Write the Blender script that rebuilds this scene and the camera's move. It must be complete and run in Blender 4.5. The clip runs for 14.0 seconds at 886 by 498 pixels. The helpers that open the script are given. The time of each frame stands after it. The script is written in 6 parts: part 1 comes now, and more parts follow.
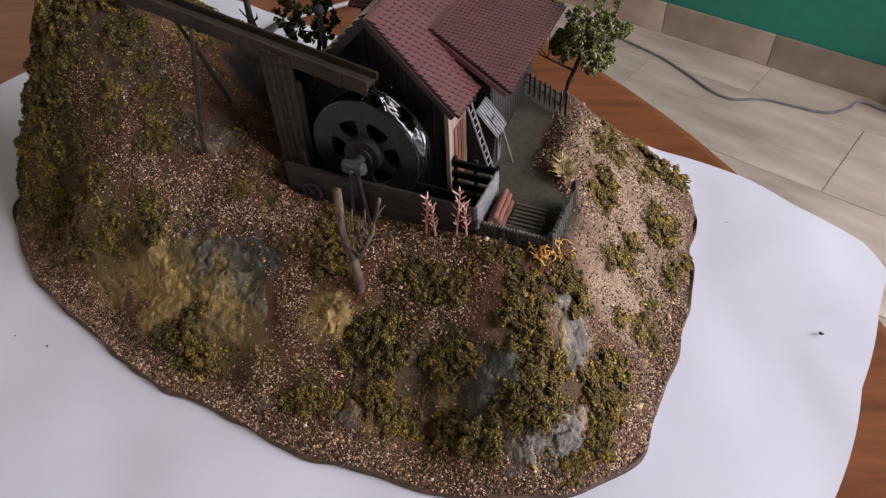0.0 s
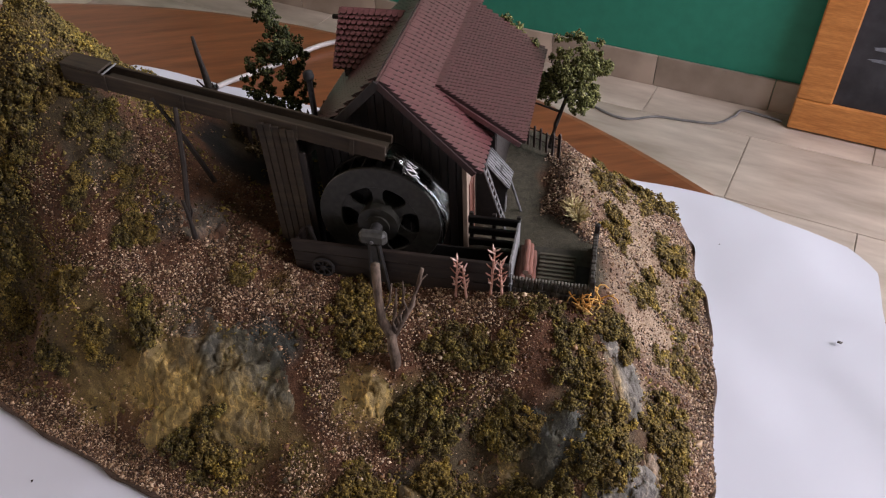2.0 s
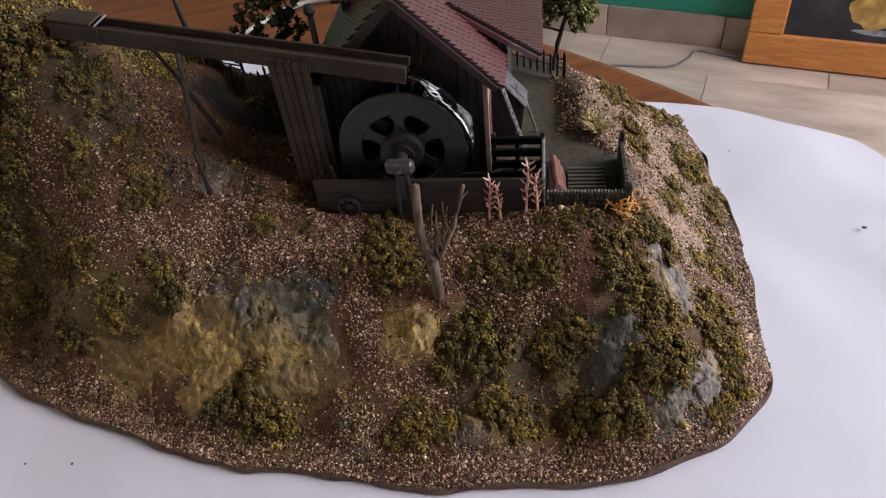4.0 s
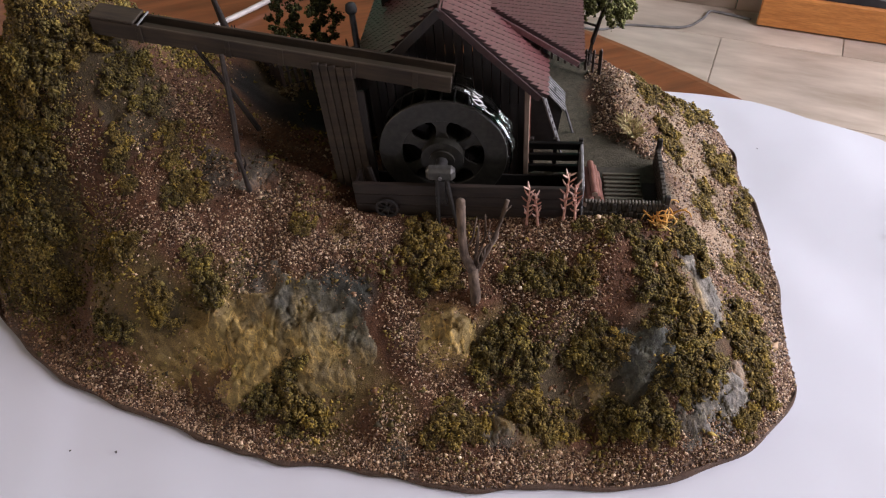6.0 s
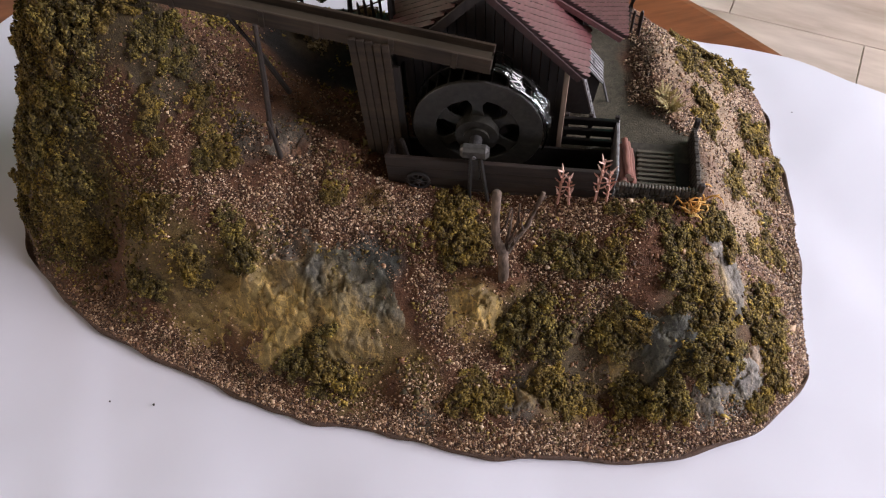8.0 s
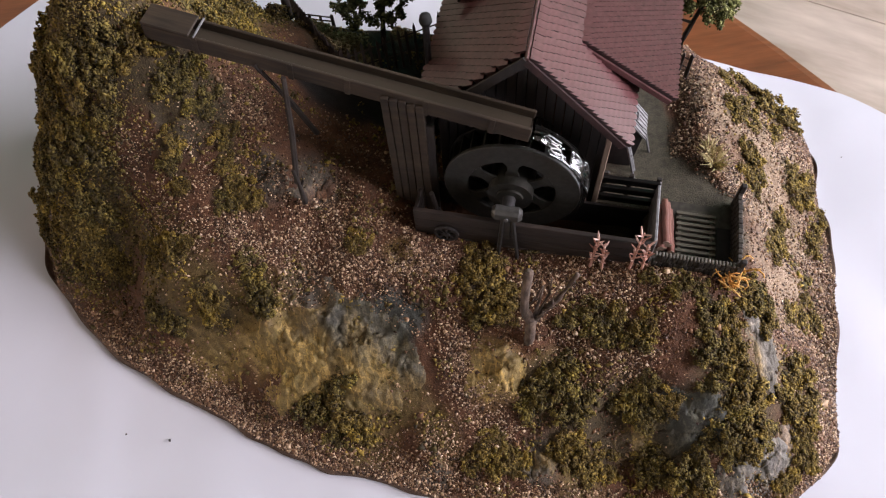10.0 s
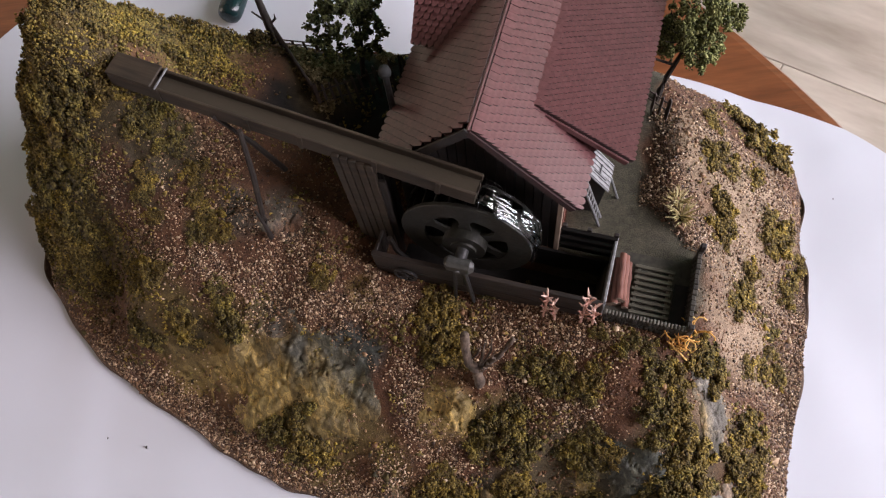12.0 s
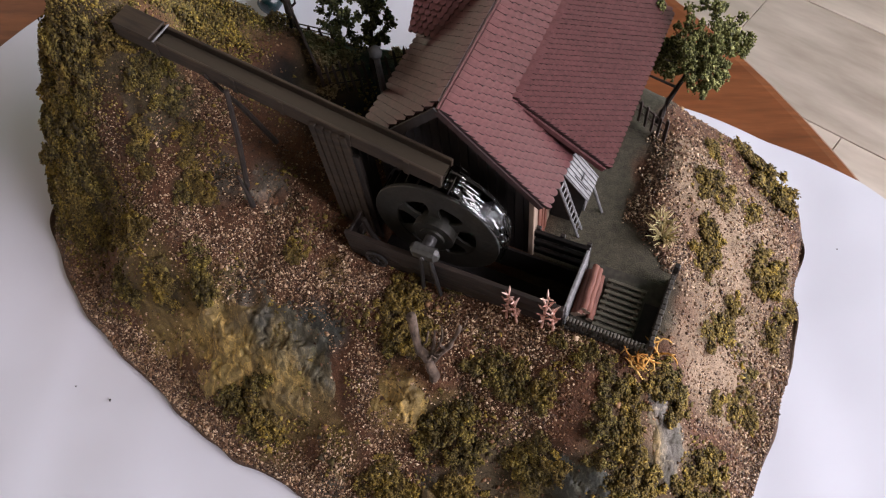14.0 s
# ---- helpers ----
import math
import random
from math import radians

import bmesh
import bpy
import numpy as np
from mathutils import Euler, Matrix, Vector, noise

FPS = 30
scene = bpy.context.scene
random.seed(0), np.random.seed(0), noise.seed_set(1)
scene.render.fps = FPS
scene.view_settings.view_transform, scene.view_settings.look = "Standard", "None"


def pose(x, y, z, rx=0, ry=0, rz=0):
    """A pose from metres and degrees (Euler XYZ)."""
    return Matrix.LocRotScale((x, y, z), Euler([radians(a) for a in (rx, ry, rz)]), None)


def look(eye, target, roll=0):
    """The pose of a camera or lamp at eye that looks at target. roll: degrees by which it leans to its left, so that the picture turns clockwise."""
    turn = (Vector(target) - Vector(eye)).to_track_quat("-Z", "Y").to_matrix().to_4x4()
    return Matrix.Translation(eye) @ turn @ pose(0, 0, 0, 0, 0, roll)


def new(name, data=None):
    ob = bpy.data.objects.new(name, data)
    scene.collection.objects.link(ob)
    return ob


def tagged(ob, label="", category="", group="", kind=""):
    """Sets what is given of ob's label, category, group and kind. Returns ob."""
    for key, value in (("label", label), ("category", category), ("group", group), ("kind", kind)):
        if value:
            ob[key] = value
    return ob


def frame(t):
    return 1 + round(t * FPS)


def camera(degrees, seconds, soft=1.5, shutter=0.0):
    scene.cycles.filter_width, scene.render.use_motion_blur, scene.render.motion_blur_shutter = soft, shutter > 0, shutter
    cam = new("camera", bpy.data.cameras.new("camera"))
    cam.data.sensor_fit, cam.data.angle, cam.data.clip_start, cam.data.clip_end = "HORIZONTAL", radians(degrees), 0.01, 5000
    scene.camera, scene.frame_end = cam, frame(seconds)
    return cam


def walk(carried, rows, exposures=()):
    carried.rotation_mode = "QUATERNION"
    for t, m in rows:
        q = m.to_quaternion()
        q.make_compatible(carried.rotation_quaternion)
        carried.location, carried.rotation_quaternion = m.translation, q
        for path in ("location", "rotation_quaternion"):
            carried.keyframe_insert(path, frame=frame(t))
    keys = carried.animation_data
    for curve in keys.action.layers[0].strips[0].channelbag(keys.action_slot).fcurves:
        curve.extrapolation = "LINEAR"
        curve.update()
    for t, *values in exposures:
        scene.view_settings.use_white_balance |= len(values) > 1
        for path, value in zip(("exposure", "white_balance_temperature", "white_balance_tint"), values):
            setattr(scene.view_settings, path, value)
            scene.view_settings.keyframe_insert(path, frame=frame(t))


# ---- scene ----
cam = camera(63.0, 14.0, 1.2)
PATH = [
    (0, (0.1204, 0.0948, 0.3686), (0.0869, 0.4486, 0.0170), -3.37),
    (0.5, (0.1026, 0.0993, 0.3770), (0.0948, 0.4639, 0.0349), -1.79),
    (1, (0.0819, 0.1100, 0.3733), (0.0987, 0.4720, 0.0288), -1.13),
    (1.5, (0.0615, 0.1206, 0.3686), (0.0920, 0.4822, 0.0247), -1.85),
    (2, (0.0454, 0.1228, 0.3667), (0.0844, 0.4919, 0.0316), -2.73),
    (2.5, (0.0366, 0.1203, 0.3570), (0.0825, 0.4848, 0.0179), -4.25),
    (3, (0.0246, 0.1180, 0.3410), (0.0789, 0.4749, -0.0049), -5.59),
    (3.2, (0.0209, 0.1157, 0.3381), (0.0771, 0.4749, -0.0051), -6.32),
    (5.3, (-0.0165, 0.1351, 0.3445), (0.0477, 0.4738, -0.0177), -6.36),
    (5.5, (-0.0150, 0.1390, 0.3498), (0.0472, 0.4736, -0.0165), -6.00),
    (6, (-0.0122, 0.1408, 0.3666), (0.0437, 0.4711, -0.0046), -5.61),
    (6.5, (-0.0153, 0.1503, 0.3747), (0.0349, 0.4681, -0.0080), -5.16),
    (7, (-0.0172, 0.1516, 0.3903), (0.0296, 0.4596, -0.0007), -4.96),
    (7.2, (-0.0162, 0.1537, 0.3926), (0.0262, 0.4544, -0.0047), -5.33),
    (9.3, (-0.0169, 0.2234, 0.4079), (0.0128, 0.4756, -0.0228), -4.01),
    (9.5, (-0.0166, 0.2257, 0.4087), (0.0089, 0.4776, -0.0224), -4.31),
    (10, (-0.0095, 0.2366, 0.4195), (0.0087, 0.4808, -0.0164), -5.08),
    (10.5, (-0.0007, 0.2524, 0.4337), (0.0040, 0.4913, -0.0054), -7.13),
    (11, (0.0098, 0.2623, 0.4456), (0.0108, 0.4898, 0.0003), -6.95),
    (11.5, (0.0246, 0.2713, 0.4467), (0.0184, 0.4920, -0.0019), -7.89),
    (12, (0.0482, 0.2729, 0.4477), (0.0263, 0.4895, -0.0024), -11.16),
    (12.5, (0.0660, 0.2723, 0.4442), (0.0215, 0.4931, -0.0022), -13.63),
    (13, (0.0865, 0.2607, 0.4397), (0.0364, 0.4843, -0.0047), -11.34),
    (13.5, (0.0911, 0.2509, 0.4337), (0.0343, 0.4737, -0.0103), -11.38),
    (14, (0.0903, 0.2479, 0.4296), (0.0344, 0.4907, -0.0039), -9.92),
]
EXPOSURES = [(0.0, -0.28, 6650, 27), (3.0, -0.31, 6650, 27), (5.5, -0.12, 6650, 27), (7.0, -0.04, 6650, 27), (9.5, 0.16, 6650, 27), (11.0, 0.08, 6650, 27), (12.5, 0.0, 6650, 27), (14.0, -0.04, 6650, 27)]
walk(cam, [(t, look(eye, target, roll)) for t, eye, target, roll in PATH], EXPOSURES)

# ---------------------------------------------------------------- light
ROOM = pose(0, 0, 0, 0, 0, -37)          # the room's walls run at this angle
WALL_Y, BACK_Y, LEFT_X, RIGHT_X, FLOOR_Z, CEIL_Z = 2.124, -2.3, -2.6, 1.75, -0.75, 2.10
WIN = (0.35, 1.85, 0.55, 2.05)           # window in the right-hand wall: from, to, sill, head
DOOR = (0.95, 1.65, 1.30)                 # unseen door opening, assumed in the green wall from the roof's sheen: from, to, head
WIN_FILL = (-1.90, -0.60, 0.10, 1.50)       # added unseen window in the left-hand wall, for fill: from, to, sill, head
world = bpy.data.worlds.new("daylight")
scene.world = world
world.use_nodes = True
sky = world.node_tree.nodes.new("ShaderNodeTexSky")
sky.sky_type, sky.sun_disc, sky.sun_elevation, sky.sun_rotation = "NISHITA", False, radians(40), radians(300)
world.node_tree.links.new(sky.outputs[0], world.node_tree.nodes["Background"].inputs[0])
world.node_tree.nodes["Background"].inputs[1].default_value = 0.12
sun = new("sun", bpy.data.lights.new("sun", "SUN"))
sun.data.energy, sun.data.angle, sun.data.color = 2.0, radians(0.5), (1.0, 0.95, 0.88)
sun.matrix_world = pose(0, 0, 4, 50, 0, -60)


def window_light(name, m, wide, high, watts, colour):
    lamp = new(name, bpy.data.lights.new(name, "AREA"))
    lamp.data.shape, lamp.data.size, lamp.data.size_y = "RECTANGLE", wide, high
    lamp.data.energy, lamp.data.color = watts, colour
    lamp.matrix_world = m
    return lamp


window_light("window_daylight", ROOM @ pose(RIGHT_X - 0.02, (WIN[0] + WIN[1]) / 2, (WIN[2] + WIN[3]) / 2, 0, 90, 0),
             WIN[3] - WIN[2], WIN[1] - WIN[0], 118, (0.96, 0.97, 1.0))
# assumed source that gives the right roof slope its sheen
window_light("door_daylight", ROOM @ pose((DOOR[0] + DOOR[1]) / 2, WALL_Y - 0.02, (FLOOR_Z + DOOR[2]) / 2, -90, 0, 0),
             DOOR[1] - DOOR[0], DOOR[2] - FLOOR_Z, 60, (0.92, 0.96, 1.0))
# added warm fill from the left; no such window is known
window_light("west_fill", ROOM @ pose(LEFT_X + 0.02, (WIN_FILL[0] + WIN_FILL[1]) / 2, (WIN_FILL[2] + WIN_FILL[3]) / 2, 0, -90, 0),
             WIN_FILL[3] - WIN_FILL[2], WIN_FILL[1] - WIN_FILL[0], 19, (1.0, 0.84, 0.58))

# ---------------------------------------------------------------- materials


def ramp(nt, fac, stops):
    r = nt.nodes.new("ShaderNodeValToRGB")
    while len(r.color_ramp.elements) < len(stops):
        r.color_ramp.elements.new(0.5)
    for e, (p, c) in zip(r.color_ramp.elements, stops):
        e.position, e.color = p, (*c, 1)
    nt.links.new(fac, r.inputs[0])
    return r.outputs[0]


def noise_tex(nt, scale, detail=4, stretch=(1, 1, 1), vec="Object", rough=0.55):
    tc, mp, n = nt.nodes.new("ShaderNodeTexCoord"), nt.nodes.new("ShaderNodeMapping"), nt.nodes.new("ShaderNodeTexNoise")
    mp.inputs["Scale"].default_value = stretch
    n.inputs["Scale"].default_value, n.inputs["Detail"].default_value, n.inputs["Roughness"].default_value = scale, detail, rough
    nt.links.new(tc.outputs[vec], mp.inputs[0])
    nt.links.new(mp.outputs[0], n.inputs["Vector"])
    return n.outputs["Fac"]


def mixed(nt, kind, fac, a, b):
    m = nt.nodes.new("ShaderNodeMix")
    m.data_type, m.blend_type = "RGBA", kind
    for socket, v in ((m.inputs[0], fac), (m.inputs[6], a), (m.inputs[7], b)):
        if isinstance(v, (int, float)):
            socket.default_value = v
        elif isinstance(v, tuple):
            socket.default_value = (*v, 1)
        else:
            nt.links.new(v, socket)
    return m.outputs[2]


def bumped(nt, b, fac, strength, dist):
    bp = nt.nodes.new("ShaderNodeBump")
    bp.inputs["Strength"].default_value, bp.inputs["Distance"].default_value = strength, dist
    nt.links.new(fac, bp.inputs["Height"])
    nt.links.new(bp.outputs[0], b.inputs["Normal"])


def stuff(name, dark, light, scale=300, stretch=(1, 1, 1), rough=0.8, bump=0.4, dist=0.0004, big=30, vary=0.0, island=False, metal=0.0, grit=0.35):
    """A two-scale surface: fine grain between dark and light, broad stains, and a spread from piece to piece."""
    m = bpy.data.materials.new(name)
    m.use_nodes = True
    nt = m.node_tree
    b = nt.nodes["Principled BSDF"]
    fine, broad = noise_tex(nt, scale, 5, stretch), noise_tex(nt, big, 3)
    c = ramp(nt, fine, [(0.32, dark), (0.68, light)])
    k = ramp(nt, broad, [(0.3, (1 - grit,) * 3), (0.7, (1.0,) * 3)])
    c = mixed(nt, "MULTIPLY", 1.0, c, k)
    if vary:
        if island:
            rnd = nt.nodes.new("ShaderNodeNewGeometry").outputs["Random Per Island"]
        else:
            rnd = nt.nodes.new("ShaderNodeObjectInfo").outputs["Random"]
        c = mixed(nt, "MULTIPLY", 1.0, c, ramp(nt, rnd, [(0.0, (1 - vary,) * 3), (1.0, (1.0,) * 3)]))
    nt.links.new(c, b.inputs["Base Color"])
    b.inputs["Roughness"].default_value, b.inputs["Metallic"].default_value = rough, metal
    if bump:
        bumped(nt, b, fine, bump, dist)
    return m


def islands(name, stops, rough=0.9, scale=900, spread=0.3, patchy=False):
    """Loose pieces, each with its own colour out of the stops."""
    m = bpy.data.materials.new(name)
    m.use_nodes = True
    nt = m.node_tree
    b = nt.nodes["Principled BSDF"]
    rnd = nt.nodes.new("ShaderNodeNewGeometry").outputs["Random Per Island"]
    c = ramp(nt, rnd, stops)
    c = mixed(nt, "MULTIPLY", 1.0, c, ramp(nt, noise_tex(nt, scale, 3), [(0.3, (1 - spread,) * 3), (0.7, (1.0,) * 3)]))
    if patchy:          # handfuls of foam from different dye lots
        c = mixed(nt, "MULTIPLY", 1.0, c, ramp(nt, noise_tex(nt, 48, 3), [(0.36, (0.62, 0.60, 0.64)), (0.50, (1.02, 1.02, 0.98)), (0.64, (1.42, 1.38, 0.98))]))
    nt.links.new(c, b.inputs["Base Color"])
    b.inputs["Roughness"].default_value = rough
    return m


def glossy(name, colour, rough=0.08, through_light=0.0, bump=0.0):
    m = bpy.data.materials.new(name)
    m.use_nodes = True
    nt = m.node_tree
    b = nt.nodes["Principled BSDF"]
    b.inputs["Base Color"].default_value = (*colour, 1)
    b.inputs["Roughness"].default_value = rough
    b.inputs["Transmission Weight"].default_value = through_light
    b.inputs["IOR"].default_value = 1.45
    if bump:
        bumped(nt, b, noise_tex(nt, 260, 3), bump, 0.001)
    return m


def rock_material():
    """Painted plaster rock: its colours come from the mesh, with streaks, cracks and worn pale ridges."""
    m = bpy.data.materials.new("plaster_rock")
    m.use_nodes = True
    nt = m.node_tree
    b = nt.nodes["Principled BSDF"]
    att = nt.nodes.new("ShaderNodeVertexColor")
    att.layer_name = "cover"
    streak, fine, mid = noise_tex(nt, 230, 6, (1, .38, .5), rough=.7), noise_tex(nt, 1100, 4), noise_tex(nt, 90, 4)
    vein = noise_tex(nt, 130, 3, (1, .45, .6), rough=.6)
    c = mixed(nt, "MULTIPLY", 1.0, att.outputs[0], ramp(nt, streak, [(0.30, (0.50, 0.47, 0.43)), (0.50, (0.95, 0.93, 0.9)), (0.70, (1.35, 1.32, 1.25))]))
    c = mixed(nt, "MULTIPLY", 1.0, c, ramp(nt, fine, [(0.3, (0.6, 0.6, 0.6)), (0.65, (1.1, 1.1, 1.1))]))
    c = mixed(nt, "MULTIPLY", 0.8, c, ramp(nt, mid, [(0.35, (0.65, 0.68, 0.6)), (0.6, (1.05, 1.05, 1.05))]))
    c = mixed(nt, "MULTIPLY", 1.0, c, ramp(nt, vein, [(0.455, (1.0, 1.0, 1.0)), (0.50, (2.1, 2.0, 1.85)), (0.545, (1.0, 1.0, 1.0))]))
    nt.links.new(c, b.inputs["Base Color"])
    b.inputs["Roughness"].default_value = 0.7
    bumped(nt, b, mixed(nt, "ADD", 1.0, streak, fine), 0.45, 0.0012)
    return m


def ground_material():
    m = bpy.data.materials.new("scenic_ground")
    m.use_nodes = True
    nt = m.node_tree
    b = nt.nodes["Principled BSDF"]
    att = nt.nodes.new("ShaderNodeVertexColor")
    att.layer_name = "cover"
    fine, mid, broad = noise_tex(nt, 1400, 5), noise_tex(nt, 260, 5), noise_tex(nt, 40, 4)
    c = mixed(nt, "MULTIPLY", 1.0, att.outputs[0], ramp(nt, fine, [(0.28, (0.45, 0.42, 0.40)), (0.62, (1.15, 1.12, 1.08))]))
    c = mixed(nt, "MULTIPLY", 1.0, c, ramp(nt, mid, [(0.3, (0.6, 0.58, 0.55)), (0.65, (1.1, 1.1, 1.1))]))
    c = mixed(nt, "MULTIPLY", 0.7, c, ramp(nt, broad, [(0.35, (0.7, 0.72, 0.66)), (0.62, (1.0, 1.0, 1.0))]))
    nt.links.new(c, b.inputs["Base Color"])
    b.inputs["Roughness"].default_value = 0.85
    h = mixed(nt, "ADD", 1.0, mid, fine)
    bumped(nt, b, h, 0.55, 0.0012)
    return m


def wood_grain(name, dark, light, rough, along=(1, 12, 12), scale=9, bump=0.1, dist=0.0004):
    m = bpy.data.materials.new(name)
    m.use_nodes = True
    nt = m.node_tree
    b = nt.nodes["Principled BSDF"]
    w = noise_tex(nt, scale, 6, along, rough=0.65)
    w2 = noise_tex(nt, scale * 5, 4, along)
    c = ramp(nt, w, [(0.3, dark), (0.7, light)])
    c = mixed(nt, "MULTIPLY", 1.0, c, ramp(nt, w2, [(0.3, (0.75,) * 3), (0.6, (1.0,) * 3)]))
    nt.links.new(c, b.inputs["Base Color"])
    b.inputs["Roughness"].default_value = rough
    bumped(nt, b, w2, bump, dist)
    return m


def paper_material():
    m = bpy.data.materials.new("white_paper")
    m.use_nodes = True
    nt = m.node_tree
    b = nt.nodes["Principled BSDF"]
    c = ramp(nt, noise_tex(nt, 6, 4), [(0.3, (0.58, 0.61, 0.665)), (0.7, (0.63, 0.66, 0.715))])
    nt.links.new(c, b.inputs["Base Color"])
    b.inputs["Roughness"].default_value = 0.75
    # long soft creases across the sheet
    tc = nt.nodes.new("ShaderNodeTexCoord")
    turn = nt.nodes.new("ShaderNodeMapping")
    turn.inputs["Rotation"].default_value = (0, 0, radians(52))
    turn.inputs["Scale"].default_value = (6.5, 1.8, 1)
    fold = nt.nodes.new("ShaderNodeTexNoise")
    fold.inputs["Scale"].default_value = 1.0
    fold.inputs["Detail"].default_value = 2.0
    nt.links.new(tc.outputs["Object"], turn.inputs["Vector"])
    nt.links.new(turn.outputs["Vector"], fold.inputs["Vector"])
    h = mixed(nt, "ADD", 0.35, fold.outputs["Fac"], noise_tex(nt, 7, 2, (1, 1.7, 1)))
    bumped(nt, b, h, 0.7, 0.018)
    return m


M_GROUND = ground_material()
M_ROCK = rock_material()
M_HAY = islands("hay", [(0.0, (0.12, 0.085, 0.035)), (0.5, (0.30, 0.22, 0.10)), (1.0, (0.50, 0.40, 0.22))])
M_EDGE = stuff("base_edge", (0.05, 0.035, 0.028), (0.10, 0.075, 0.06), 500, bump=0.6)
M_PAPER = paper_material()
M_TABLE = wood_grain("table_wood", (0.13, 0.040, 0.015), (0.27, 0.092, 0.034), 0.30, (1, 9, 9), 7)
M_TILE = stuff("floor_tile", (0.46, 0.385, 0.305), (0.84, 0.745, 0.63), 3.2, (1, 4.0, 1), 0.32, 0.05, 0.001, 1.6, 0.16, grit=0.30)
M_SKIRT = stuff("skirting_tile", (0.30, 0.235, 0.18), (0.62, 0.51, 0.42), 5, (1, 3, 1), 0.35, 0.05, 0.001, 2.5, 0.38)
M_GROUT = stuff("grout", (0.56, 0.49, 0.42), (0.68, 0.61, 0.53), 40)
M_GREEN = stuff("green_wall_paint", (0.005, 0.20, 0.135), (0.008, 0.235, 0.16), 25, rough=0.6, bump=0.15, dist=0.001, big=1.5, grit=0.12)
# next two: unseen walls and ceiling, toned dark to cut the bounce
M_WHITE = stuff("dull_wall_paint", (0.25, 0.235, 0.21), (0.31, 0.29, 0.265), 25, rough=0.8, bump=0.1, dist=0.001, big=1.5, grit=0.1)
M_CEIL = stuff("dark_ceiling_low_bounce", (0.085, 0.065, 0.045), (0.125, 0.10, 0.075), 25, rough=0.8, bump=0.1, dist=0.001, big=1.5, grit=0.1)
# unseen wall, made cream to bounce light onto the left side
M_BROWN = stuff("cream_bounce_paint", (0.46, 0.41, 0.30), (0.54, 0.48, 0.36), 25, rough=0.8, bump=0.1, dist=0.001, big=1.5, grit=0.1)
M_TIMBER = stuff("dark_painted_planks", (0.009, 0.0065, 0.005), (0.029, 0.021, 0.016), 420, (1, 1, 0.12), 0.6, 0.5, 0.0004, 60, 0.25)
M_TIMBER_H = stuff("dark_painted_boards", (0.012, 0.008, 0.006), (0.038, 0.026, 0.019), 420, (0.12, 1, 1), 0.55, 0.5, 0.0004, 60, 0.25)
M_RAIL = stuff("black_glossy_rails", (0.005, 0.005, 0.005), (0.014, 0.013, 0.012), 420, (0.12, 1, 1), 0.3, 0.4, 0.0004, 60, 0.25)
M_TROUGH = stuff("trough_boards", (0.022, 0.014, 0.007), (0.066, 0.044, 0.024), 380, (0.1, 1, 1), 0.72, 0.5, 0.0004, 50, 0.2)
M_WHEEL = stuff("wheel_grey_paint", (0.011, 0.011, 0.0085), (0.034, 0.034, 0.027), 330, rough=0.42, bump=0.35, big=80)
M_BEARING = stuff("worn_cast_grey", (0.030, 0.031, 0.028), (0.085, 0.087, 0.080), 330, rough=0.38, bump=0.35, big=80)
M_SLAT = stuff("weathered_slats", (0.075, 0.068, 0.045), (0.15, 0.14, 0.10), 350, (0.2, 1, 1), 0.6, 0.4, 0.0004, 60, 0.2)
M_IRON = stuff("dark_iron", (0.014, 0.014, 0.014), (0.045, 0.045, 0.044), 500, rough=0.38, bump=0.3)
M_GREY = stuff("weathered_grey_boards", (0.12, 0.12, 0.12), (0.26, 0.27, 0.27), 350, (0.2, 1, 1), 0.55, 0.4, 0.0004, 60, 0.2)
M_ROOF = stuff("red_brown_shingle", (0.112, 0.041, 0.040), (0.192, 0.078, 0.079), 420, rough=0.30, bump=0.12, big=50, vary=0.08, grit=0.18)
M_ROOF_B = stuff("red_brown_shingles_joined", (0.112, 0.041, 0.040), (0.192, 0.078, 0.079), 420, rough=0.30, bump=0.12, big=50, vary=0.08, island=True, grit=0.18)
for coated in (M_ROOF, M_ROOF_B):
    coated.node_tree.nodes["Principled BSDF"].inputs["Coat Weight"].default_value = 0.9
    coated.node_tree.nodes["Principled BSDF"].inputs["Coat Roughness"].default_value = 0.30
# side faces carry joint wash and the shadow under each shingle's lip
M_ROOF_EDGE = stuff("joint_wash_and_shadow", (0.020, 0.009, 0.009), (0.045, 0.019, 0.018), 300, rough=0.5)
# slab darker than the shingles, so gaps read as shadow
M_UNDER = stuff("underlay_gap_shadow", (0.030, 0.012, 0.011), (0.060, 0.024, 0.022), 300, rough=0.6)
M_CREAM = stuff("cream_boards", (0.30, 0.21, 0.15), (0.48, 0.37, 0.28), 350, (1, 1, 0.15), 0.6, 0.3, vary=0.15)
M_DOOR = stuff("red_brown_door", (0.15, 0.055, 0.035), (0.26, 0.10, 0.065), 350, (1, 1, 0.15), 0.6, 0.3)
M_LOG = stuff("red_brown_logs", (0.17, 0.06, 0.04), (0.36, 0.15, 0.10), 400, (1, 0.15, 1), 0.7, 0.5, vary=0.3)
M_BARK = stuff("bare_bark", (0.045, 0.030, 0.020), (0.19, 0.135, 0.095), 420, (1, 1, 0.3), 0.85, 0.8, 0.0006, 90)
M_BARK_D = stuff("dark_bark", (0.014, 0.010, 0.008), (0.044, 0.033, 0.025), 420, (1, 1, 0.3), 0.85, 0.8, 0.0006, 90)
M_STONE = islands("gravel", [(0.0, (0.039, 0.017, 0.007)), (0.30, (0.108, 0.048, 0.021)), (0.65, (0.202, 0.099, 0.045)), (0.92, (0.348, 0.201, 0.099)), (1.0, (0.604, 0.436, 0.253))], 0.45)
